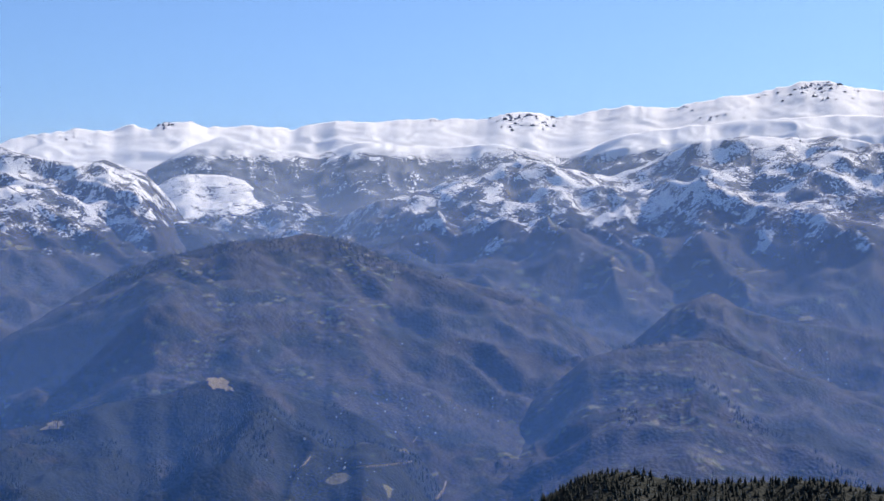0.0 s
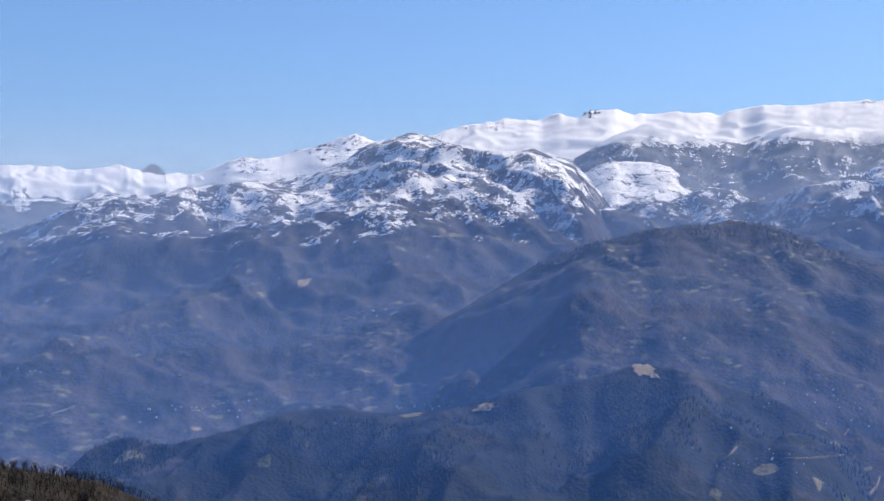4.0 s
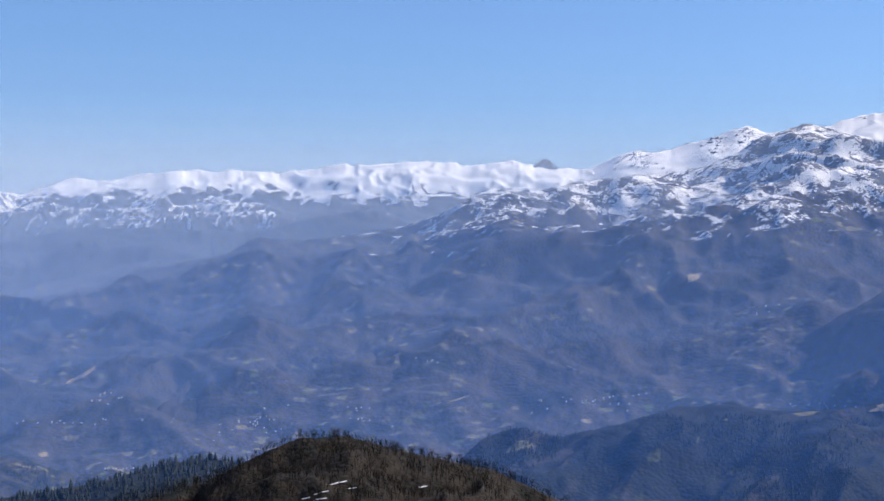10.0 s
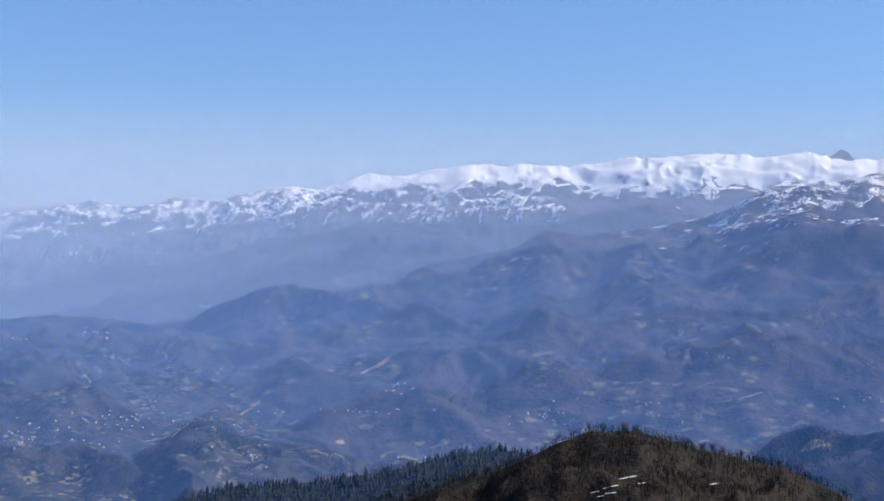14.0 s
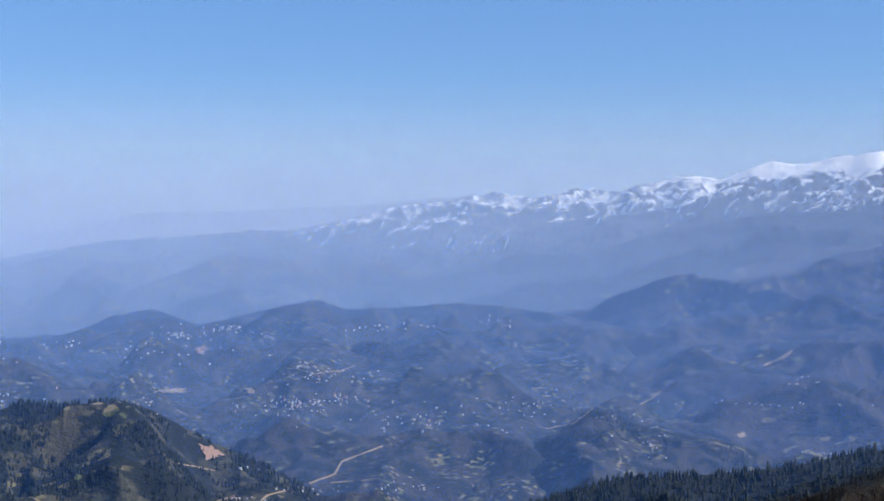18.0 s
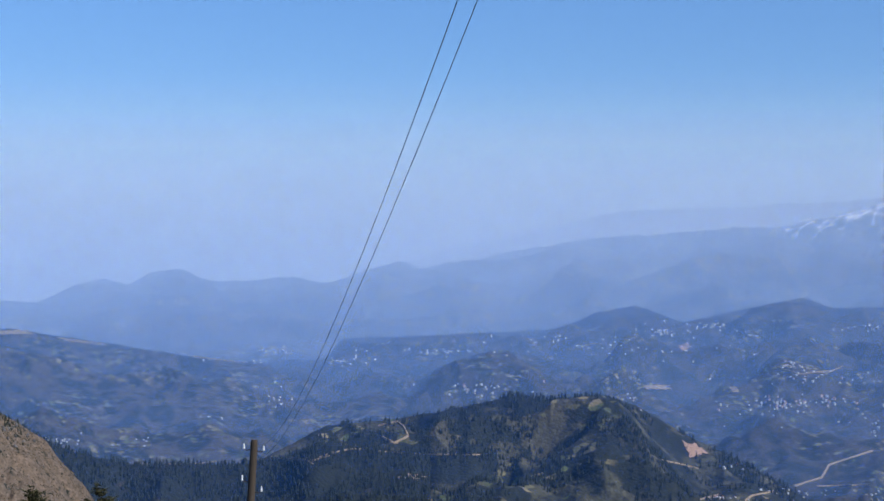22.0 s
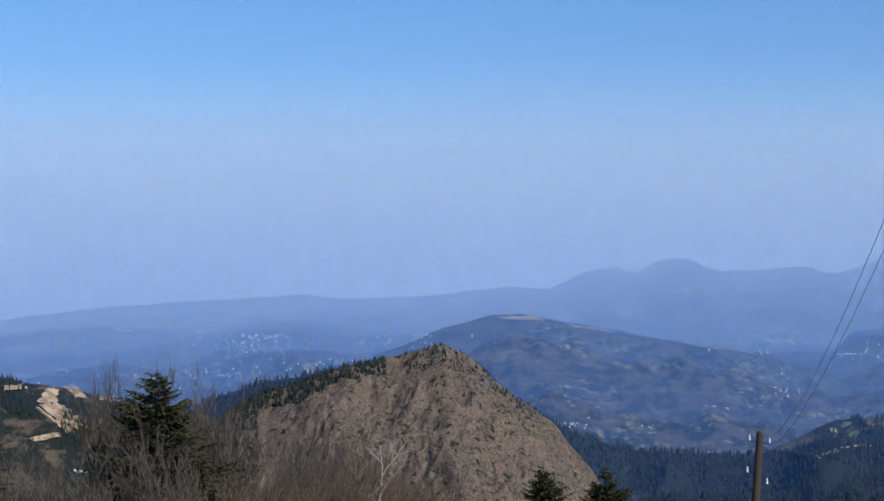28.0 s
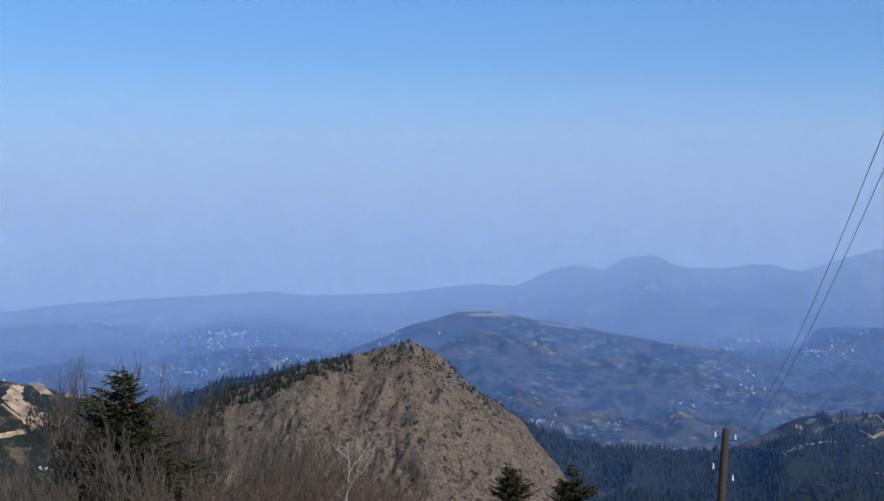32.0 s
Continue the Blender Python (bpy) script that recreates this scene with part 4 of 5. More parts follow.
laid_road("pale dirt road across the slope", [(-30.19, -5.54), (-29.27, -5.32), (-28.86, -5.17)], 0.728, pale_earth)
laid_road("pale dirt road across the slope", [(-52.36, -6.72), (-51.38, -7.05), (-50.40, -6.87), (-49.61, -6.29)], 0.676, pale_earth)
laid_road("pale dirt road across the slope", [(-43.53, -4.64), (-42.82, -4.34), (-42.47, -4.13)], 0.78, pale_earth)
laid_road("pale dirt road across the slope", [(-60.83, -4.79), (-60.01, -5.08), (-58.80, -4.92), (-58.40, -4.75)], 0.78, pale_earth)
laid_road("pale dirt road across the slope", [(-83.11, -4.23), (-82.07, -4.49), (-80.02, -4.76)], 0.936, pale_earth)
laid_road("pale dirt road across the slope", [(-84.00, -8.31), (-82.16, -8.38), (-81.15, -8.29)], 0.468, pale_earth)
laid_road("pale dirt road across the slope", [(-78.76, -8.23), (-77.77, -8.25)], 0.676, pale_earth)
laid_road("pale dirt road across the slope", [(-19.32, -2.22), (-18.60, -1.94), (-18.29, -1.77)], 0.832, pale_earth)
laid_road("pale dirt road across the slope", [(-79.20, -8.18), (-77.77, -8.35), (-76.97, -8.13)], 0.624, pale_earth)
laid_field("straw_field", "pale straw-coloured field among dark woods", [(-8.76, -3.81), (-7.89, -3.80), (-7.52, -4.36), (-8.51, -4.24)], straw_field, "straw field", seed=1)
laid_field("straw_field", "pale stubble field beside the village road", [(-14.56, -5.59), (-14.07, -5.15), (-13.59, -5.33), (-13.79, -5.60)], straw_field, "straw field", seed=2)
laid_field("clay_field", "pinkish bare clay field on the wooded hill", [(-64.21, -7.57), (-63.65, -7.65), (-63.03, -8.03), (-63.82, -8.22)], pink_clay, "clay field", seed=4)
laid_field("earth_patch", "pale bare earth round a hillside house", [(-74.70, -9.03), (-74.18, -8.80), (-73.50, -8.97), (-73.87, -9.12)], pale_earth, "earth patch", seed=5)
laid_field("straw_field", "pale straw field on a far slope", [(-20.94, -0.70), (-20.38, -0.66), (-20.49, -0.91), (-20.94, -1.08)], straw_field, "straw field", seed=6)
laid_field("straw_field", "straw-coloured field in the valley", [(-44.51, -7.14), (-44.18, -7.04), (-44.06, -7.25), (-44.39, -7.30)], straw_field, "straw field", seed=7)
laid_field("straw_field", "yellow terrace field on a far slope", [(-49.46, -2.17), (-48.98, -2.11), (-48.98, -2.29), (-49.34, -2.35)], straw_field, "straw field", seed=8)
laid_field("straw_field", "straw-coloured grassy hilltop", [(-89.44, -3.50), (-87.99, -3.44), (-87.47, -3.65), (-89.24, -3.63)], straw_field, "straw field", seed=9)
laid_field("straw_field", "straw-coloured grassy ridge", [(-87.05, -3.71), (-85.18, -3.98), (-84.87, -4.13), (-86.64, -3.90)], straw_field, "straw field", seed=10)
laid_field("straw_field", "small pale field above the town", [(-62.46, -5.60), (-62.17, -5.55), (-62.04, -5.80), (-62.33, -5.84)], straw_field, "straw field", seed=11)
laid_field("straw_field", "pale terraced field near the town", [(-65.57, -5.58), (-64.43, -5.55), (-64.53, -5.75), (-65.46, -5.75)], straw_field, "straw field", seed=12)
laid_field("clay_field", "reddish bare patch on a rolling hill", [(-64.29, -4.15), (-63.91, -3.98), (-63.71, -4.19), (-64.12, -4.35)], pink_clay, "clay field", seed=13)
laid_field("quarry_cut", "pale sandy quarry face on the hill", [(-105.76, -5.85), (-105.24, -6.02), (-105.33, -6.54), (-106.12, -6.56)], sandy_earth, "quarry cut", seed=14)
laid_field("quarry_cut", "sloping sandy spoil below the quarry face", [(-106.12, -6.44), (-105.25, -6.42), (-104.18, -7.29), (-105.01, -7.59)], sandy_earth, "quarry cut", seed=15)
laid_field("quarry_cut", "sandy quarry floor beside the spoil", [(-104.85, -7.24), (-104.18, -7.09), (-103.65, -7.07), (-103.90, -7.62)], sandy_earth, "quarry cut", seed=16)
laid_field("quarry_cut", "pale sandy cutting among firs", [(-105.28, -5.82), (-104.73, -5.79), (-104.17, -6.41), (-104.73, -6.31)], sandy_earth, "quarry cut", seed=17)
laid_field("quarry_cut", "narrow sandy cutting on the ridge", [(-103.89, -6.21), (-103.21, -6.31), (-103.21, -6.49), (-103.89, -6.43)], sandy_earth, "quarry cut", seed=18)
laid_field("quarry_cut", "pale sandy shelf below the quarry", [(-106.28, -7.67), (-105.25, -7.50), (-105.17, -7.67), (-106.20, -7.87)], sandy_earth, "quarry cut", seed=19)
laid_field("quarry_cut", "bare brown earth over the quarry", [(-107.29, -5.81), (-106.47, -5.75), (-106.51, -5.99), (-107.21, -6.01)], pale_earth, "quarry cut", seed=20)

patch_rng = random.Random(61)
for turn, up in ((-34.9, -8.95), (-34.5, -8.8), (-34.2, -8.72), (-33.9, -8.45), (-33.6, -8.38), (-34.7, -9.1), (-33.2, -8.6), (-34.35, -8.98), (-30.6, -8.56)):
    w, h = patch_rng.uniform(0.10, 0.28), patch_rng.uniform(0.03, 0.07)
    laid_field("snow_patch", "old snow left among leafless trees", [(turn - w, up - h * 0.4), (turn + w * 0.8, up + h), (turn + w, up + h * 0.3), (turn - w * 0.6, up - h)], old_snow_mat, "snow patch", cuts=12, seed=patch_rng.random() * 40, only="bare")

# ---- rocks breaking through the snow ----
grey_rock = island_material("dark_grey_rock", (0.05, 0.05, 0.055), (0.16, 0.155, 0.16), scale=0.1)


def outcrop(label, turn, up, wide, high, count, size, only, seed):
    """Rocks that stand out of a snowy crest, as one mesh."""
    rng = random.Random(seed)
    allv, allt, base = [], [], 0
    for _ in range(count):
        p = sight(turn + rng.gauss(0, wide / 2), up - abs(rng.gauss(0, high)), only)
        if p is None:
            continue
        v, t = rng.choice(bushes)
        s = size * rng.uniform(0.4, 1.2)
        allv.append(v * np.array((s * rng.uniform(0.7, 1.8), s, s * rng.uniform(0.4, 0.9))) + np.array(p) - np.array((0, 0, s * 0.15)))
        allt.append(t + base)
        base += len(v)
    if allv:
        tagged(new("rock_outcrop", soup("rock_outcrop", np.concatenate(allv), np.concatenate(allt), grey_rock)), label, "rocks", kind="stuff")


outcrop("dark rocks breaking through the snow crest", 2.95, 5.84, 1.46, 0.25, 60, 9, "skyline", 400)
outcrop("dark rocks breaking through the snow crest", -10.16, 5.50, 0.42, 0.17, 20, 8, "skyline", 401)
outcrop("dark rocks breaking through the snow crest", -0.07, 5.70, 0.62, 0.08, 14, 6, "skyline", 402)
outcrop("dark rocks breaking through the snow crest", 13.73, 6.79, 1.87, 0.29, 60, 9, "skyline", 403)
outcrop("dark rocks breaking through the snow crest", 8.82, 6.03, 0.42, 0.08, 10, 6, "skyline", 404)
outcrop("dark rocks breaking through the snow crest", -13.74, 5.08, 1.25, 0.17, 24, 7, "skyline", 405)
outcrop("dark rocks breaking through the snow crest", -19.84, 4.33, 1.46, 0.29, 70, 8, "skyline", 406)
outcrop("dark rocks breaking through the snow crest", -22.72, 3.76, 1.04, 0.29, 50, 8, "skyline", 407)
outcrop("dark rocks breaking through the snow crest", -18.80, 4.65, 0.83, 0.21, 40, 7, "skyline", 408)
outcrop("dark rocks breaking through the snow crest", 10.03, 5.70, 1.25, 0.29, 30, 7, "skyline", 409)

outcrop("dark broken rocks on the flank of the brown hill", -89.6, -5.65, 0.9, 0.35, 70, 2.4, "brown", 410)
outcrop("dark rocks along the edge of the brown hill", -88.2, -6.75, 0.9, 0.3, 50, 2.0, "brown", 411)
outcrop("rocky top of the brown hill", -91.5, -4.5, 0.8, 0.15, 50, 2.2, "brown", 412)

# ---- houses ----
def plaster(name, a, b):
    n = Nodes(name)
    return n.done(n.mix(n.noise(0.8, 4, 0.6), a, b), 0.85, n.noise(6, 3), 0.1, 0.05)


white_wall, cream_wall, pink_wall = plaster("white_plaster", (0.55, 0.54, 0.50), (0.78, 0.77, 0.73)), plaster("cream_plaster", (0.60, 0.52, 0.40), (0.72, 0.64, 0.52)), plaster("pink_plaster", (0.58, 0.40, 0.34), (0.70, 0.52, 0.45))
far_wall = plaster("weathered_plaster", (0.42, 0.41, 0.39), (0.78, 0.77, 0.74))
tin_roof, red_roof = plaster("grey_tin_roof", (0.32, 0.33, 0.35), (0.46, 0.47, 0.50)), plaster("red_tile_roof", (0.28, 0.10, 0.07), (0.40, 0.16, 0.11))
dark_pane = Nodes("dark_window").done((0.03, 0.035, 0.045), 0.25)


def house(wall_mat, roof_mat, wide, deep, tall, pitch, label, category="house", floors=2):
    """A house with its walls, gabled roof and rows of windows, standing on its own place."""
    ob = new(category, None)
    bm = bmesh.new()
    bmesh.ops.create_cube(bm, size=1, matrix=Matrix.Translation((0, 0, tall / 2 - 1.5)) @ Matrix.Diagonal((wide, deep, tall + 3, 1)))
    part("wall", bm, wall_mat, ob)
    bm = bmesh.new()
    w, d, o = wide / 2 + 0.35, deep / 2 + 0.35, 0.18
    prof = [(-d, tall - 0.1), (0, tall + pitch), (d, tall - 0.1), (d, tall - 0.1 + o), (0, tall + pitch + o), (-d, tall - 0.1 + o)]
    ends = [[bm.verts.new((x, y, z)) for y, z in prof] for x in (-w, w)]
    for i in range(6):
        bm.faces.new((ends[0][i], ends[0][(i + 1) % 6], ends[1][(i + 1) % 6], ends[1][i]))
    for e in ends:
        bm.faces.new((e[0], e[1], e[4], e[5]))
        bm.faces.new((e[1], e[2], e[3], e[4]))
    for x in (-wide / 2, wide / 2):
        bm.faces.new([bm.verts.new(v) for v in ((x, -deep / 2, tall - 0.05), (x, deep / 2, tall - 0.05), (x, 0, tall + pitch))])
    bmesh.ops.recalc_face_normals(bm, faces=bm.faces)
    part("roof", bm, roof_mat, ob)
    for f in range(floors):
        for k in range(3):
            bm = bmesh.new()
            bmesh.ops.create_cube(bm, size=1, matrix=Matrix.Translation(((k - 1) * wide * 0.3, -deep / 2 - 0.02, (f + 0.55) * tall / floors)) @ Matrix.Diagonal((wide * 0.13, 0.08, tall / floors * 0.45, 1)))
            part("window", bm, dark_pane, ob)
    return tagged(ob, label, category.replace("_", " "))


models = [house(white_wall, tin_roof, 7, 6, 4.5, 1.6, "white plastered house with a grey tin roof on a slope"),
          house(white_wall, red_roof, 6, 5.5, 5, 1.8, "white two-storey house with a red tiled roof"),
          house(cream_wall, tin_roof, 6.5, 5, 4, 1.4, "cream house with a grey roof among fields"),
          house(white_wall, tin_roof, 7, 7, 9.5, 0.8, "pale apartment block in a village", "apartment_block", 4),
          house(pink_wall, red_roof, 8, 7, 9, 1.0, "pinkish apartment block in a village", "apartment_block", 4)]
house_rng = random.Random(11)
placed = 0
far_houses = []


def village(turn, up, wide, high, count, tall=0.15, size=1.0, only=None):
    """Houses scattered round a bearing and an angle of sight."""
    global placed
    for _ in range(count):
        loose = house_rng.choice((0.8, 1.2, 2.6))
        p = sight(turn + house_rng.gauss(0, wide / 2) * loose, up + house_rng.gauss(0, high / 2) * loose, only)
        if p is None or (count > 8 and p.length < 1000):
            continue
        pick = house_rng.choice((3, 4)) if house_rng.random() < tall else house_rng.choice((0, 0, 1, 2))
        face = math.atan2(-p.x, p.y) + house_rng.uniform(-0.9, 0.9)
        s = 0.46 * size * house_rng.uniform(0.6, 1.05) * max(0.55, min(1.25, p.length / 2600))
        if p.length > 2050 or placed >= 290:
            s *= 0.85
            far_houses.append((p, face, s * (6, 6, 6, 7, 7)[pick], s * (4.5, 5, 4, 9, 9)[pick]))
            continue
        ob = copy_thing(models[pick], Matrix.Translation(p) @ Matrix.Rotation(face, 4, "Z"))
        ob.scale = (s, s, s * 0.9)
        tagged(ob, group="village houses")
        placed += 1


village(-60.62, -6.17, 1.34, 0.26, 48, 0.4)
village(-59.10, -6.05, 0.89, 0.29, 30, 0.4)
village(-55.81, -6.68, 2.97, 0.45, 44, 0.1)
village(-59.51, -5.22, 1.34, 0.16, 22, 0.1)
village(-60.32, -4.78, 0.59, 0.19, 17, 0.1)
village(-71.79, -5.79, 1.04, 0.26, 26, 0.2)
village(-78.79, -6.04, 0.45, 0.32, 13, 0.1)
village(-73.04, -4.36, 1.78, 0.13, 30, 0.2)
village(-79.69, -4.70, 0.74, 0.06, 11, 0.1)
village(-65.04, -3.59, 0.74, 0.13, 17, 0.4)
village(-62.87, -3.41, 0.89, 0.10, 13, 0.1)
village(-62.46, -8.44, 0.36, 0.10, 8, 0)
village(-62.66, -9.54, 0.59, 0.13, 11, 0)
village(-59.80, -9.27, 1.04, 0.13, 19, 0)
village(-76.75, -4.74, 0.59, 0.08, 11, 0.1)
village(-74.28, -9.02, 0.30, 0.05, 4, 0)
village(-64.95, -3.66, 0.74, 0.16, 17, 0.3)
village(-62.88, -3.40, 0.89, 0.10, 17, 0.2)
village(-53.78, -3.10, 0.89, 0.10, 11, 0)
village(-65.93, -6.02, 0.30, 0.16, 6, 0)
village(-55.85, -9.24, 1.19, 0.13, 17, 0)
village(-42.29, -5.24, 0.59, 0.22, 12, 0)
village(-43.53, -6.01, 2.38, 0.10, 21, 0)
village(-47.60, -7.64, 0.45, 0.38, 18, 0.1)
village(-52.17, -6.27, 1.78, 0.35, 24, 0.1)
village(-36.59, -6.14, 0.89, 0.42, 24, 0.1)
village(-33.17, -5.64, 0.74, 0.10, 7, 0)
village(-41.67, -7.74, 0.74, 0.10, 12, 0.2)
village(-24.26, -5.30, 0.74, 0.10, 9, 0)
village(-39.08, -5.24, 0.12, 0.06, 3, 0.5)
village(-49.61, -6.59, 0.89, 0.16, 9, 0)
village(-24.36, -5.38, 1.34, 0.22, 21, 0.1)
village(-32.97, -6.07, 0.89, 0.13, 9, 0)
village(-30.28, -3.92, 0.45, 0.13, 6, 0)
village(-16.12, -5.37, 0.30, 0.06, 3, 0)
village(-0.47, -4.69, 3.86, 0.96, 39, 0.05)
village(-3.80, -7.10, 1.49, 0.38, 18, 0)
village(-16.07, -5.35, 0.89, 0.08, 9, 0)
village(2.62, -4.85, 1.19, 0.16, 9, 0)
village(-18.43, -1.94, 0.89, 0.22, 6, 0)
village(13.56, -3.19, 2.38, 0.96, 15, 0)
village(-102.96, -3.79, 1.93, 0.26, 52, 0.2)
village(-98.08, -4.26, 1.93, 0.22, 48, 0.2)
village(-100.33, -4.48, 1.78, 0.16, 22, 0.1)
village(-104.16, -5.29, 2.38, 0.29, 22, 0.1)
village(-99.32, -5.64, 0.89, 0.22, 15, 0.1)
village(-93.73, -4.45, 1.04, 0.22, 17, 0.2)
village(-82.17, -2.58, 0.89, 0.06, 11, 0.1)
village(-79.16, -4.34, 1.19, 0.10, 19, 0.2)
village(-76.81, -4.68, 0.89, 0.10, 15, 0.2)
village(-81.45, -6.79, 0.30, 0.13, 6, 0)
village(-86.54, -7.39, 0.59, 0.10, 11, 0)
village(-83.94, -7.46, 0.45, 0.13, 6, 0)
village(-86.67, -7.41, 0.59, 0.10, 11, 0)
for turn, up, wide, high, count in ((-101.1, -3.65, 2.4, 0.14, 44), (-103.2, -3.8, 1.6, 0.14, 24), (-98.2, -4.16, 2.6, 0.08, 44), (-98.6, -4.62, 1.8, 0.18, 34), (-95.3, -5.2, 2.2, 0.22, 34), (-99.9, -5.5, 2.6, 0.2, 30), (-92.4, -4.1, 0.9, 0.2, 26), (-94.9, -2.85, 3.0, 0.1, 24), (-90.8, -3.2, 2.2, 0.2, 20), (-82.5, -2.5, 1.2, 0.08, 16), (-84.5, -3.4, 4.0, 0.3, 26), (-79.4, -4.3, 1.4, 0.12, 24), (-105.5, -4.4, 2.6, 0.25, 26), (-69.0, -3.9, 3.0, 0.2, 30), (-66.0, -4.3, 3.0, 0.25, 30), (-57.5, -3.4, 2.0, 0.2, 20)):
    village(turn, up, wide, high, count, 0.1)
village(-104.58, -8.90, 0.36, 0.06, 6, 0)
for ob in models:
    for o in (*ob.children_recursive, ob):
        bpy.data.objects.remove(o)


def distant_houses():
    """The houses too far off to count, as one mesh: walls under gabled roofs."""
    verts, faces, slots = [], [], []
    for p, face, wide, tall in far_houses:
        b, w, d = len(verts), wide / 2, wide * 0.42
        for x, y, z in ((-w, -d, -2), (w, -d, -2), (w, d, -2), (-w, d, -2), (-w, -d, tall), (w, -d, tall), (w, d, tall), (-w, d, tall), (-w, 0, tall + wide * 0.2), (w, 0, tall + wide * 0.2)):
            verts.append((p.x + x * math.cos(face) - y * math.sin(face), p.y + x * math.sin(face) + y * math.cos(face), p.z + z))
        for f, slot in (((0, 1, 5, 4), 0), ((2, 3, 7, 6), 0), ((1, 2, 6, 9, 5), 0), ((3, 0, 4, 8, 7), 0), ((4, 5, 9, 8), 1), ((6, 7, 8, 9), 1)):
            faces.append([b + i for i in f])
            slots.append(slot)
    me = bpy.data.meshes.new("distant_houses")
    me.from_pydata(verts, [], faces)
    me.materials.append(far_wall)
    me.materials.append(tin_roof)
    me.polygons.foreach_set("material_index", slots)
    tagged(new("distant_houses", me), "tiny white houses of far villages", "houses", kind="stuff")


distant_houses()


# ---- near trees on the knoll ----
def knoll(x, y):
    """The height of the ground at a place on the knoll."""
    far = math.hypot(x, y)
    i = min(len(gr) - 2, int(np.searchsorted(gr, far)) - 1)
    j = int(round((math.degrees(math.atan2(x, y)) + 180) / 1.0)) % 361
    w = (far - gr[i]) / (gr[i + 1] - gr[i])
    return float(gz[i, j] * (1 - w) + gz[i + 1, j] * w)


def fir_tree(turn, up, far, wide, seed, label):
    """A spruce whose tip shows at that bearing and angle: trunk, and a crown of whorled, drooping boughs set with twigs."""
    rng = random.Random(seed)
    tip = at(turn, up, far)
    foot = knoll(tip.x, tip.y)
    tall = tip.z - foot
    ob = new("fir_tree", None)
    ob.location = (tip.x, tip.y, foot - 0.1)
    bm = bmesh.new()
    tube(bm, [(0, 0, 0), (0.02, 0, tall * 0.5), (0, 0.01, tall * 0.9), (0, 0, tall)], [0.018 * tall, 0.012 * tall, 0.004 * tall, 0.004], 8)
    part("trunk", bm, bark, ob)
    verts, tris = [], []

    def blade(p, way, length, w):
        side = way.cross(Vector((rng.uniform(-1, 1), rng.uniform(-1, 1), rng.uniform(-1, 1)))).normalized() * w
        b = len(verts)
        q = p + way * length
        m = p + way * (length * 0.45)
        verts.extend([p, m + side, q, m - side])
        tris.extend([(b, b + 1, b + 2), (b, b + 2, b + 3)])

    z = tall * 0.05
    while z < tall * 0.985:
        left = 1 - z / tall
        for _ in range(15 if left > 0.12 else 9):
            q = rng.uniform(0, math.tau)
            lobe = 1.0 + 0.55 * noise.noise(Vector((math.cos(q) * 0.9, math.sin(q) * 0.9, z * 0.55 + seed)))
            length = (wide * left ** 0.85 + 0.06) * rng.uniform(0.5, 1.12) * lobe
            out = Vector((math.cos(q), math.sin(q), 0))
            rise = 0.35 if left < 0.25 else (0.05 if left < 0.5 else -0.18)
            p, steps = Vector((0, 0, z + rng.uniform(-0.15, 0.15))), max(3, int(length / 0.085))
            for k in range(steps):
                f = k / steps
                way = (out + Vector((0, 0, rise - 0.25 * f + 0.55 * f * f))).normalized()
                side = way.cross(Vector((0, 0, 1))).normalized()
                size = 0.09 + 0.20 * (1 - f) * min(1, length)
                for s in (-1, 1):
                    if f > 0.12:
                        turned = (way * 0.75 + side * s * rng.uniform(0.5, 1.0) + Vector((0, 0, rng.uniform(-0.5, 0.15)))).normalized()
                        blade(p, turned, size * rng.uniform(0.8, 1.4), 0.028)
                        blade(p + turned * size * 0.4, (turned + Vector((rng.uniform(-.5, .5), rng.uniform(-.5, .5), -0.35))).normalized(), size * 0.8, 0.021)
                blade(p, way, 0.15, 0.025)
                p = p + way * (length / steps)
            blade(p, out, 0.12, 0.02)
        z += 0.14 + 0.05 * left
    for _ in range(14):
        blade(Vector((0, 0, tall * rng.uniform(0.94, 1.0))), Vector((rng.uniform(-1, 1), rng.uniform(-1, 1), 1.6)).normalized(), 0.12, 0.015)
    part_of("crown", soup("crown", np.array([tuple(v) for v in verts]), np.array(tris), needles), needles, ob)
    return tagged(ob, label, "tree", "firs on the knoll")


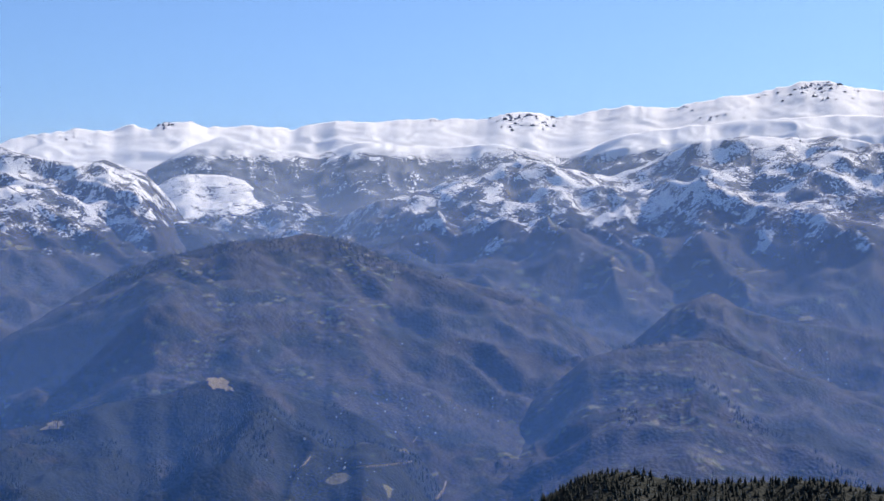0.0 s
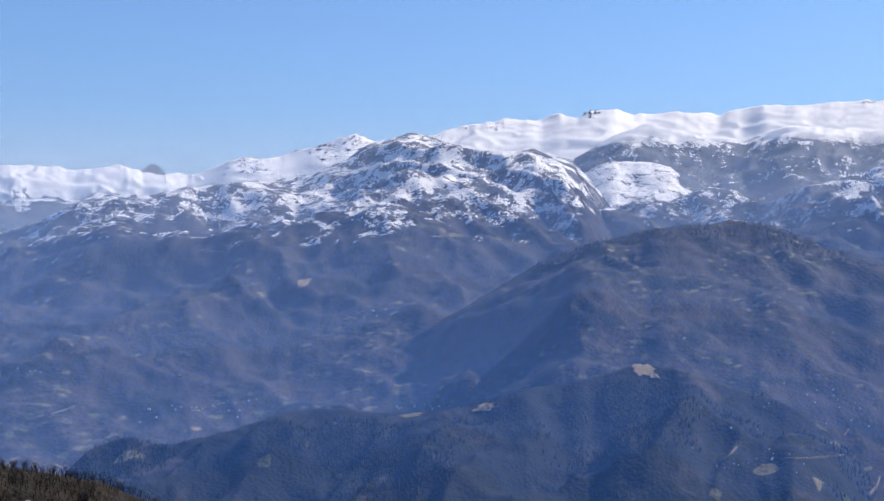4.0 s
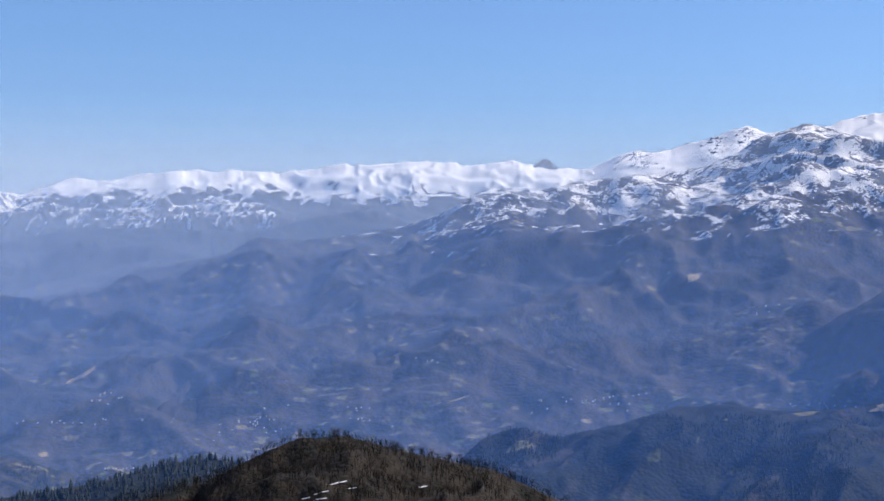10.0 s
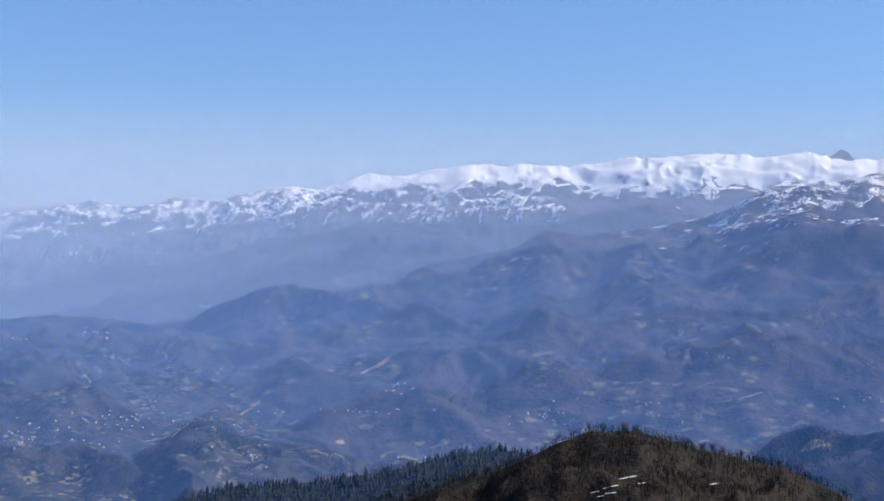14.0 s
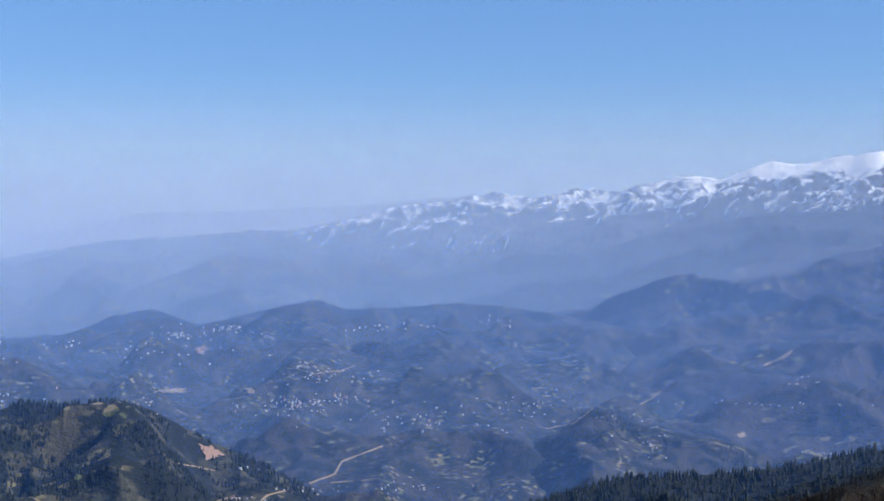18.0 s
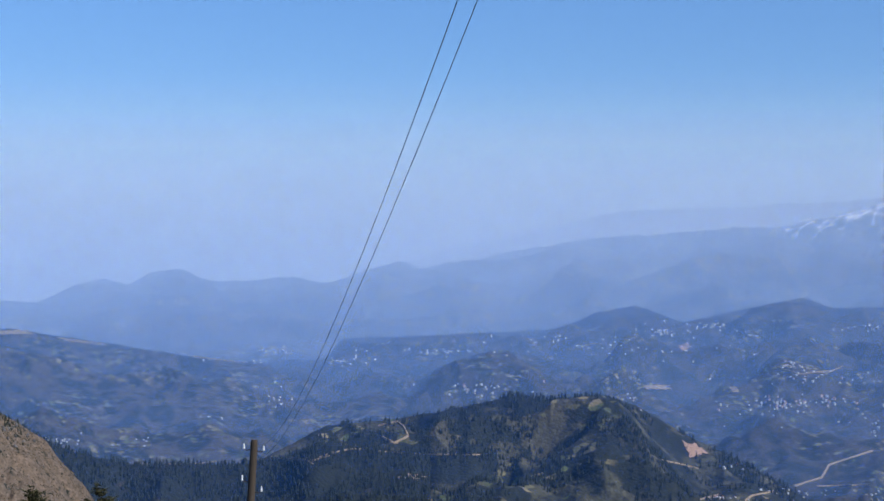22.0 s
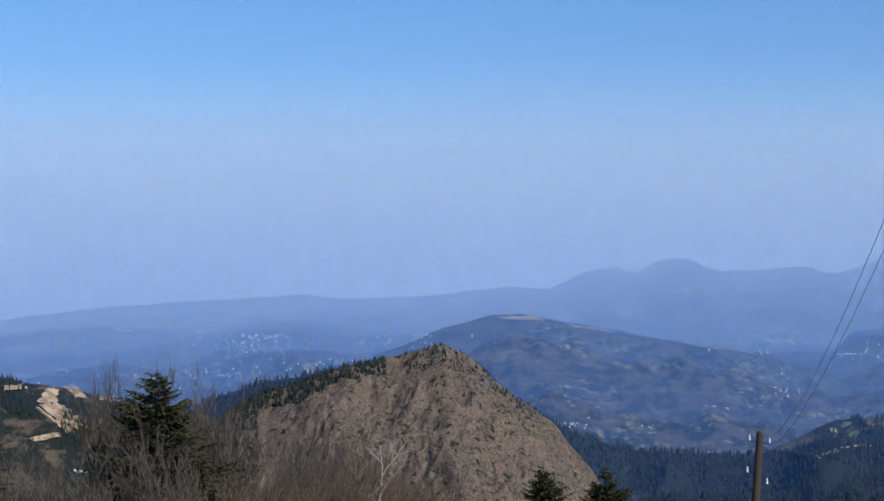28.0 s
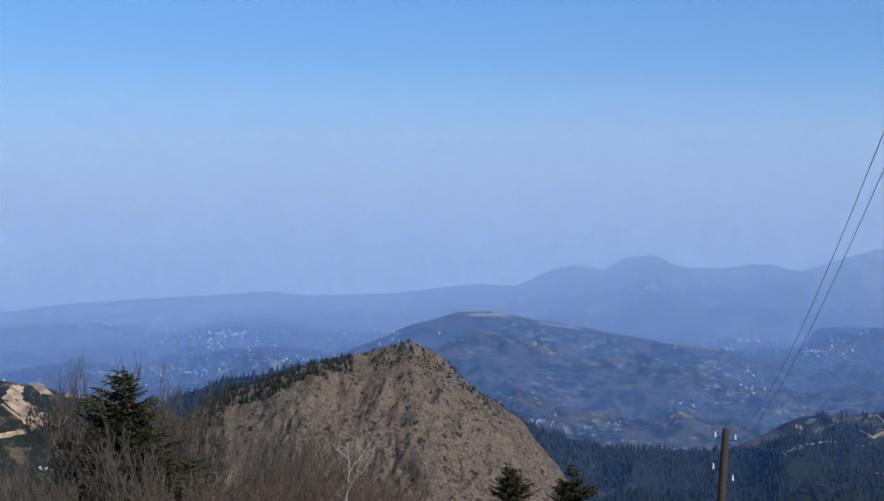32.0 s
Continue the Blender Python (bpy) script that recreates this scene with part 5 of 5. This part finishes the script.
def bare_tree(turn, up, far, spread, seed, material, label, stems=1, levels=4, name="bare_tree", thick=2.5, upright=0.5):
    """A leafless tree whose top shows at that bearing and angle: stems forking into limbs, branches and twigs."""
    rng = random.Random(seed)
    top = at(turn, up, far)
    foot = knoll(top.x, top.y)
    tall = top.z - foot
    ob = new(name, None)
    ob.location = (top.x, top.y, foot - 0.1)
    main, fine_v, fine_t = bmesh.new(), [], []

    def twig(p, q, w0, w1):
        way = (q - p).normalized()
        side = way.cross(Vector((rng.uniform(-1, 1), rng.uniform(-1, 1), 0.2))).normalized()
        other = way.cross(side)
        b = len(fine_v)
        for base, w in ((p, w0), (q, w1)):
            fine_v.extend([base + side * w, base + (side * -0.5 + other * 0.87) * w, base + (side * -0.5 - other * 0.87) * w])
        for i in range(3):
            k = (i + 1) % 3
            fine_t.extend([(b + i, b + k, b + 3 + k), (b + i, b + 3 + k, b + 3 + i)])

    def grow(p, way, length, radius, level):
        steps = 3
        pts, radii = [p], [radius]
        for k in range(steps):
            way = (way + Vector((rng.uniform(-1, 1), rng.uniform(-1, 1), rng.uniform(-0.3, 0.8))) * 0.16).normalized()
            p = p + way * (length / steps)
            pts.append(p)
            radii.append(radius * (1 - 0.45 * (k + 1) / steps))
        if level <= 1:
            tube(main, pts, radii, 6)
        else:
            for k in range(steps):
                twig(pts[k], pts[k + 1], radii[k], radii[k + 1])
        if level >= levels:
            return
        if level == levels - 1:
            for _ in range(3):
                p0 = pts[rng.choice((1, 2, 3))]
                q0 = p0 + (way * upright + Vector((rng.uniform(-1, 1), rng.uniform(-1, 1), rng.uniform(0, 0.5))) * max(0.4, spread)).normalized() * length * rng.uniform(0.4, 0.8)
                twig(p0, q0, 0.0048, 0.003)
        for k in range(rng.randint(3, 4) if level < levels - 1 else rng.randint(2, 4)):
            at_k = rng.choice((1, 2, 3, 3)) if level else rng.choice((2, 2, 3, 3))
            tilt = Vector((rng.uniform(-1, 1), rng.uniform(-1, 1), 0)) * spread
            grow(pts[at_k], (way * upright + tilt + Vector((0, 0, 0.25))).normalized(), length * rng.uniform(0.5, 0.8), max(0.0065, radii[at_k] * rng.uniform(0.42, 0.62)), level + 1)

    for k in range(stems):
        lean = Vector((rng.uniform(-1, 1), rng.uniform(-1, 1), 0)) * (0.1 if stems == 1 else 0.28) * spread
        grow(Vector((rng.uniform(-1, 1), rng.uniform(-1, 1), 0)) * 0.12 * (stems > 1), (Vector((0, 0, 1)) + lean).normalized(), tall * rng.uniform(0.34, 0.42), tall * 0.0075 * thick, 0)
    highest = max(v.z for v in fine_v)
    fit = tall / highest
    bmesh.ops.scale(main, vec=(fit, fit, fit), verts=main.verts)
    part("trunk", main, material, ob)
    part_of("crown", soup("crown", np.array([tuple(v * fit) for v in fine_v]), np.array(fine_t), material), material, ob)
    return tagged(ob, label, "tree", "leafless trees on the knoll")


def birch_tree(turn, up, far, label):
    """A bare birch: a white stem forking into crooked limbs, with a few fine twigs."""
    rng = random.Random(77)
    top = at(turn, up, far)
    foot = knoll(top.x, top.y)
    tall = top.z - foot
    ob = new("birch_tree", None)
    ob.location = (top.x, top.y, foot - 0.1)
    across = Vector((math.cos(radians(turn)), -math.sin(radians(turn)), 0))

    def spot(w, h, deep=0.0):
        return across * w + Vector((across.y, -across.x, 0)) * deep + Vector((0, 0, tall + h))

    stem = [spot(-0.10, -tall), spot(-0.06, -2.6), spot(-0.05, -1.45), spot(0.0, -0.95), spot(0.03, -0.55), spot(-0.02, -0.2), spot(-0.05, 0.0)]
    bm = bmesh.new()
    tube(bm, stem, [0.035, 0.03, 0.024, 0.018, 0.013, 0.009, 0.005], 8)
    part("trunk", bm, birch_bark, ob)
    limbs = [[spot(-0.03, -1.3), spot(0.12, -1.0, 0.1), spot(0.28, -0.82, 0.2), spot(0.46, -0.56, 0.2), spot(0.66, -0.46, 0.25)],
             [spot(0.02, -0.8), spot(0.16, -0.56, -0.1), spot(0.33, -0.40, -0.15), spot(0.50, -0.14, -0.2), spot(0.62, 0.03, -0.2)],
             [spot(-0.05, -1.5), spot(-0.30, -1.28, 0.1), spot(-0.62, -1.16, 0.1), spot(-0.95, -0.98, 0.1)],
             [spot(0.0, -0.45), spot(-0.14, -0.28, 0.1), spot(-0.30, -0.18, 0.1), spot(-0.40, -0.02, 0.1)],
             [spot(0.24, -0.50, -0.1), spot(0.28, -0.28), spot(0.24, -0.05), spot(0.34, 0.10)]]
    for line in limbs:
        bm = bmesh.new()
        tube(bm, line, [0.014 - 0.009 * k / (len(line) - 1) for k in range(len(line))], 6)
        for k in range(1, len(line)):
            for _ in range(3):
                p = line[k - 1].lerp(line[k], rng.random())
                q = p + across * rng.uniform(-0.22, 0.26) + Vector((0, 0, rng.uniform(0.05, 0.28)))
                tube(bm, [p, p.lerp(q, 0.5) + Vector((0, 0, 0.03)), q], [0.005, 0.004, 0.003], 4)
        part("limb", bm, birch_bark, ob)
    return tagged(ob, label, "tree", "leafless trees on the knoll")


fir_tree(-101.80, -5.23, 35, 3.9, 348, "young dark green spruce among leafless trees")
fir_tree(-87.67, -8.81, 60, 3.6, 1032, "young spruce with a pointed top")
fir_tree(-85.39, -8.90, 60, 3.6, 1142, "young spruce with a pointed top")
fir_tree(-109.16, -0.94, 22, 1.35, 8, "tall spruce with drooping dark boughs")
bare_tree(-103.20, -5.00, 37, 0.22, 20, bark, "leafless grey-brown tree with fine spreading twigs", 2, upright=1)
bare_tree(-102.92, -4.56, 37.5, 0.22, 21, bark, "leafless grey-brown tree with fine spreading twigs", 2, upright=1)
bare_tree(-102.44, -5.02, 38, 0.22, 22, bark, "leafless grey-brown tree with fine spreading twigs", 2, upright=1)
bare_tree(-102.07, -4.37, 37, 0.22, 23, bark, "leafless grey-brown tree with fine spreading twigs", 2, upright=1)
bare_tree(-100.84, -5.15, 38, 0.22, 24, bark, "leafless grey-brown tree with fine spreading twigs", 2, upright=1)
bare_tree(-100.44, -5.56, 38.5, 0.22, 25, bark, "leafless grey-brown tree with fine spreading twigs", 2, upright=1)
bare_tree(-99.97, -5.30, 37.5, 0.22, 26, bark, "leafless grey-brown tree with fine spreading twigs", 2, upright=1)
bare_tree(-99.56, -5.88, 38, 0.22, 27, bark, "leafless grey-brown tree with fine spreading twigs", 2, upright=1)
bare_tree(-101.05, -6.06, 32.5, 0.22, 28, bark, "leafless grey-brown tree with fine spreading twigs", 2, upright=1)
bare_tree(-103.49, -6.01, 36.5, 0.22, 29, bark, "leafless grey-brown tree with fine spreading twigs", 2, upright=1)
bare_tree(-103.87, -6.76, 33, 0.45, 30, bark, "leafless grey-brown tree with fine spreading twigs", 2, upright=0.6)
bare_tree(-105.65, -6.85, 34, 0.45, 31, bark, "leafless grey-brown tree with fine spreading twigs", 2, upright=0.6)
bare_tree(-106.50, -7.42, 33, 0.45, 32, bark, "leafless grey-brown tree with fine spreading twigs", 2, upright=0.6)
bare_tree(-107.12, -7.20, 31, 0.45, 33, bark, "leafless grey-brown tree with fine spreading twigs", 2, upright=0.6)
bare_tree(-98.92, -7.63, 38, 0.45, 34, bark, "leafless grey-brown tree with fine spreading twigs", 2, upright=0.6)
bare_tree(-99.16, -6.71, 38, 0.45, 35, bark, "leafless grey-brown tree with fine spreading twigs", 2, upright=0.6)
bare_tree(-105.36, -7.96, 29, 0.45, 36, bark, "leafless grey-brown tree with fine spreading twigs", 2, upright=0.6)
bare_tree(-107.42, -8.28, 29, 0.45, 37, bark, "leafless grey-brown tree with fine spreading twigs", 2, upright=0.6)
bare_tree(-101.57, -8.08, 31, 0.45, 38, bark, "leafless grey-brown tree with fine spreading twigs", 2, upright=0.6)
bare_tree(-99.94, -7.71, 37, 0.45, 39, bark, "leafless grey-brown tree with fine spreading twigs", 2, upright=0.6)
bare_tree(-104.47, -7.99, 31, 0.45, 40, bark, "leafless grey-brown tree with fine spreading twigs", 2, upright=0.6)
bare_tree(-102.47, -7.04, 31.5, 0.45, 41, bark, "leafless grey-brown tree with fine spreading twigs", 2, upright=0.6)
bare_tree(-94.78, -6.35, 42, 0.5, 42, bark, "leafless grey-brown tree with fine spreading twigs", 2, upright=0.6)
bare_tree(-95.51, -7.06, 41, 0.5, 43, bark, "leafless grey-brown tree with fine spreading twigs", 2, upright=0.6)
bare_tree(-94.47, -6.66, 43, 0.5, 44, bark, "leafless grey-brown tree with fine spreading twigs", 2, upright=0.6)
bare_tree(-95.82, -7.47, 40, 0.5, 45, bark, "leafless grey-brown tree with fine spreading twigs", 2, upright=0.6)
bare_tree(-94.99, -7.17, 41, 0.5, 46, red_bark, "low leafless reddish-brown tree with fine twigs", 2, upright=0.6)
bare_tree(-93.74, -7.34, 43, 0.5, 47, red_bark, "low leafless reddish-brown tree with fine twigs", 2, upright=0.6)
bare_tree(-96.75, -7.80, 40, 0.5, 48, bark, "leafless grey-brown tree with fine spreading twigs", 2, upright=0.6)
bare_tree(-96.44, -7.56, 41, 0.5, 49, bark, "leafless grey-brown tree with fine spreading twigs", 2, upright=0.6)
bare_tree(-97.17, -7.96, 42, 0.5, 50, red_bark, "low leafless reddish-brown tree with fine twigs", 2, upright=0.6)
bare_tree(-96.13, -7.87, 40, 0.5, 51, bark, "leafless grey-brown tree with fine spreading twigs", 2, upright=0.6)
bare_tree(-93.43, -7.69, 43, 0.5, 52, red_bark, "low leafless reddish-brown tree with fine twigs", 2, upright=0.6)
bare_tree(-97.99, -8.05, 38, 0.55, 53, red_bark, "low leafless reddish-brown tree with fine twigs", 2, upright=0.5)
bare_tree(-92.39, -8.21, 44, 0.55, 54, red_bark, "low leafless reddish-brown tree with fine twigs", 2, upright=0.5)
bare_tree(-96.13, -8.49, 36, 0.55, 55, red_bark, "low leafless reddish-brown tree with fine twigs", 2, upright=0.5)
bare_tree(-94.37, -8.50, 38, 0.55, 56, bark, "leafless grey-brown tree with fine spreading twigs", 2, upright=0.5)
bare_tree(-97.27, -8.67, 33, 0.55, 57, red_bark, "low leafless reddish-brown tree with fine twigs", 2, upright=0.5)
bare_tree(-93.02, -8.72, 38, 0.55, 58, red_bark, "low leafless reddish-brown tree with fine twigs", 2, upright=0.5)
bare_tree(-98.41, -8.65, 35, 0.55, 59, bark, "leafless grey-brown tree with fine spreading twigs", 2, upright=0.5)
bare_tree(-99.53, -8.53, 33, 0.55, 60, red_bark, "low leafless reddish-brown tree with fine twigs", 2, upright=0.5)
bare_tree(-95.41, -8.39, 37, 0.55, 61, red_bark, "low leafless reddish-brown tree with fine twigs", 2, upright=0.5)
bare_tree(-93.74, -8.41, 40, 0.55, 62, bark, "leafless grey-brown tree with fine spreading twigs", 2, upright=0.5)
bare_tree(-92.70, -8.82, 38, 0.55, 63, red_bark, "low leafless reddish-brown tree with fine twigs", 2, upright=0.5)
bare_tree(-94.79, -8.71, 35, 0.55, 64, red_bark, "low leafless reddish-brown tree with fine twigs", 2, upright=0.5)
bare_tree(-98.92, -9.05, 31, 0.55, 65, red_bark, "low leafless reddish-brown tree with fine twigs", 2, upright=0.5)
bare_tree(-96.45, -9.15, 33, 0.55, 66, red_bark, "low leafless reddish-brown tree with fine twigs", 2, upright=0.5)
bare_tree(-93.54, -9.18, 35, 0.55, 67, red_bark, "low leafless reddish-brown tree with fine twigs", 2, upright=0.5)
bare_tree(-102.58, -8.75, 29, 0.55, 68, red_bark, "low leafless reddish-brown tree with fine twigs", 2, upright=0.5)
bare_tree(-103.78, -8.81, 29, 0.55, 69, red_bark, "low leafless reddish-brown tree with fine twigs", 2, upright=0.5)
birch_tree(-93.65, -8.01, 39, "bare birch with white crooked limbs")


# ---- the power line ----
old_wood = Nodes("weathered_pole_wood")
pole_wood = old_wood.done(old_wood.mix(old_wood.noise(1.0, 6, 0.65, place=old_wood.stretched(22, 22, 1.2)), (0.030, 0.024, 0.020), (0.095, 0.075, 0.058)), 0.9, old_wood.noise(1.0, 5, 0.6, place=old_wood.stretched(40, 40, 2)), 0.6, 0.02)
china = Nodes("white_porcelain").done((0.78, 0.79, 0.80), 0.18)
iron = Nodes("dark_rusty_iron").done((0.06, 0.045, 0.038), 0.6, metal=0.6)
wire_metal = Nodes("dark_wire").done((0.035, 0.035, 0.04), 0.55, metal=0.3)


def insulator(parent, x, y, z, out):
    """A porcelain bell on a bent iron hook, screwed into the side of the pole."""
    bm = bmesh.new()
    tube(bm, [(x, y, z - 0.06), (x + out[0] * 0.12, y + out[1] * 0.12, z - 0.09), (x + out[0] * 0.19, y + out[1] * 0.19, z - 0.05), (x + out[0] * 0.19, y + out[1] * 0.19, z + 0.05)], [0.014] * 4, 6)
    hook = part("hook", bm, iron, parent, "bent iron hook")
    bm = bmesh.new()
    cx, cy = x + out[0] * 0.19, y + out[1] * 0.19
    tube(bm, [(cx, cy, z - 0.05), (cx, cy, z - 0.02), (cx, cy, z + 0.02), (cx, cy, z + 0.05), (cx, cy, z + 0.08), (cx, cy, z + 0.11)], [0.028, 0.031, 0.022, 0.016, 0.022, 0.010], 12)
    bell = part("insulator", bm, china, hook, "white porcelain bell")
    return bell


def utility_pole(top, lean, label, tall=8.0):
    foot = knoll(top.x - lean.x, top.y - lean.y)
    length = top.z - foot
    ob = new("utility_pole", None)
    ob.location = (top.x - lean.x, top.y - lean.y, foot)
    bm = bmesh.new()
    tube(bm, [(lean.x * f, lean.y * f, length * f - (0.4 if f == 0 else 0)) for f in (0, 0.25, 0.5, 0.75, 0.985, 1.0)], [0.135, 0.128, 0.12, 0.112, 0.105, 0.085], 14)
    part("pole", bm, pole_wood, ob)
    across = Vector((-top.y, top.x, 0)).normalized()
    for drop, s in ((0.22, 1), (0.28, -1), (1.15, 1), (1.48, -1)):
        f = 1 - drop / length
        insulator(ob, lean.x * f + across.x * s * 0.10, lean.y * f + across.y * s * 0.10, length - drop, (across.x * s, across.y * s))
    return tagged(ob, label, "utility pole", "poles of the power line")


def wire(name, one, two, sag, label, radius=0.0036, steps=60):
    cu = bpy.data.curves.new(name, "CURVE")
    cu.dimensions, cu.bevel_depth, cu.bevel_resolution = "3D", radius, 1
    sp = cu.splines.new("POLY")
    sp.points.add(steps)
    for k in range(steps + 1):
        f = k / steps
        p = Vector(one).lerp(Vector(two), f)
        sp.points[k].co = (p.x, p.y, p.z - 4 * sag * f * (1 - f), 1)
    me = bpy.data.meshes.new_from_object(new("spare", cu))
    me.name = name
    bpy.data.objects.remove(bpy.data.objects["spare"])
    me.materials.append(wire_metal)
    return tagged(new(name, me), label, "wire", "wires of the power line")


pole_top = at(-79.81, -7.52, 46.0)
utility_pole(pole_top, Vector((0.03, 0.38, 0)), "weathered wooden utility pole with white porcelain insulators")
utility_pole(Vector((11.0, 0.4, EYE_Z + 9.7)), Vector((0, 0, 0)), "tall wooden utility pole uphill on the knoll")
wire("power_wire", (-45.27, 8.12, EYE_Z - 6.30), (11.16, 0.20, EYE_Z + 9.41), 2.12, "thin dark power wire sagging down to the pole")
wire("power_wire", (-45.27, 8.23, EYE_Z - 6.66), (10.54, 0.59, EYE_Z + 9.30), 1.79, "thin dark power wire sagging down to the pole")
for foot_turn, foot_far, drop in ((-75.2, 58.0, 0.28), (-77.6, 52.0, 1.48), (-82.4, 50.0, 0.22)):
    anchor = at(foot_turn, 0, foot_far)
    wire("stay_wire", (pole_top.x, pole_top.y, pole_top.z - drop), (anchor.x, anchor.y, knoll(anchor.x, anchor.y)), 0.25, "thin stay wire from the pole down to the ground", 0.005)
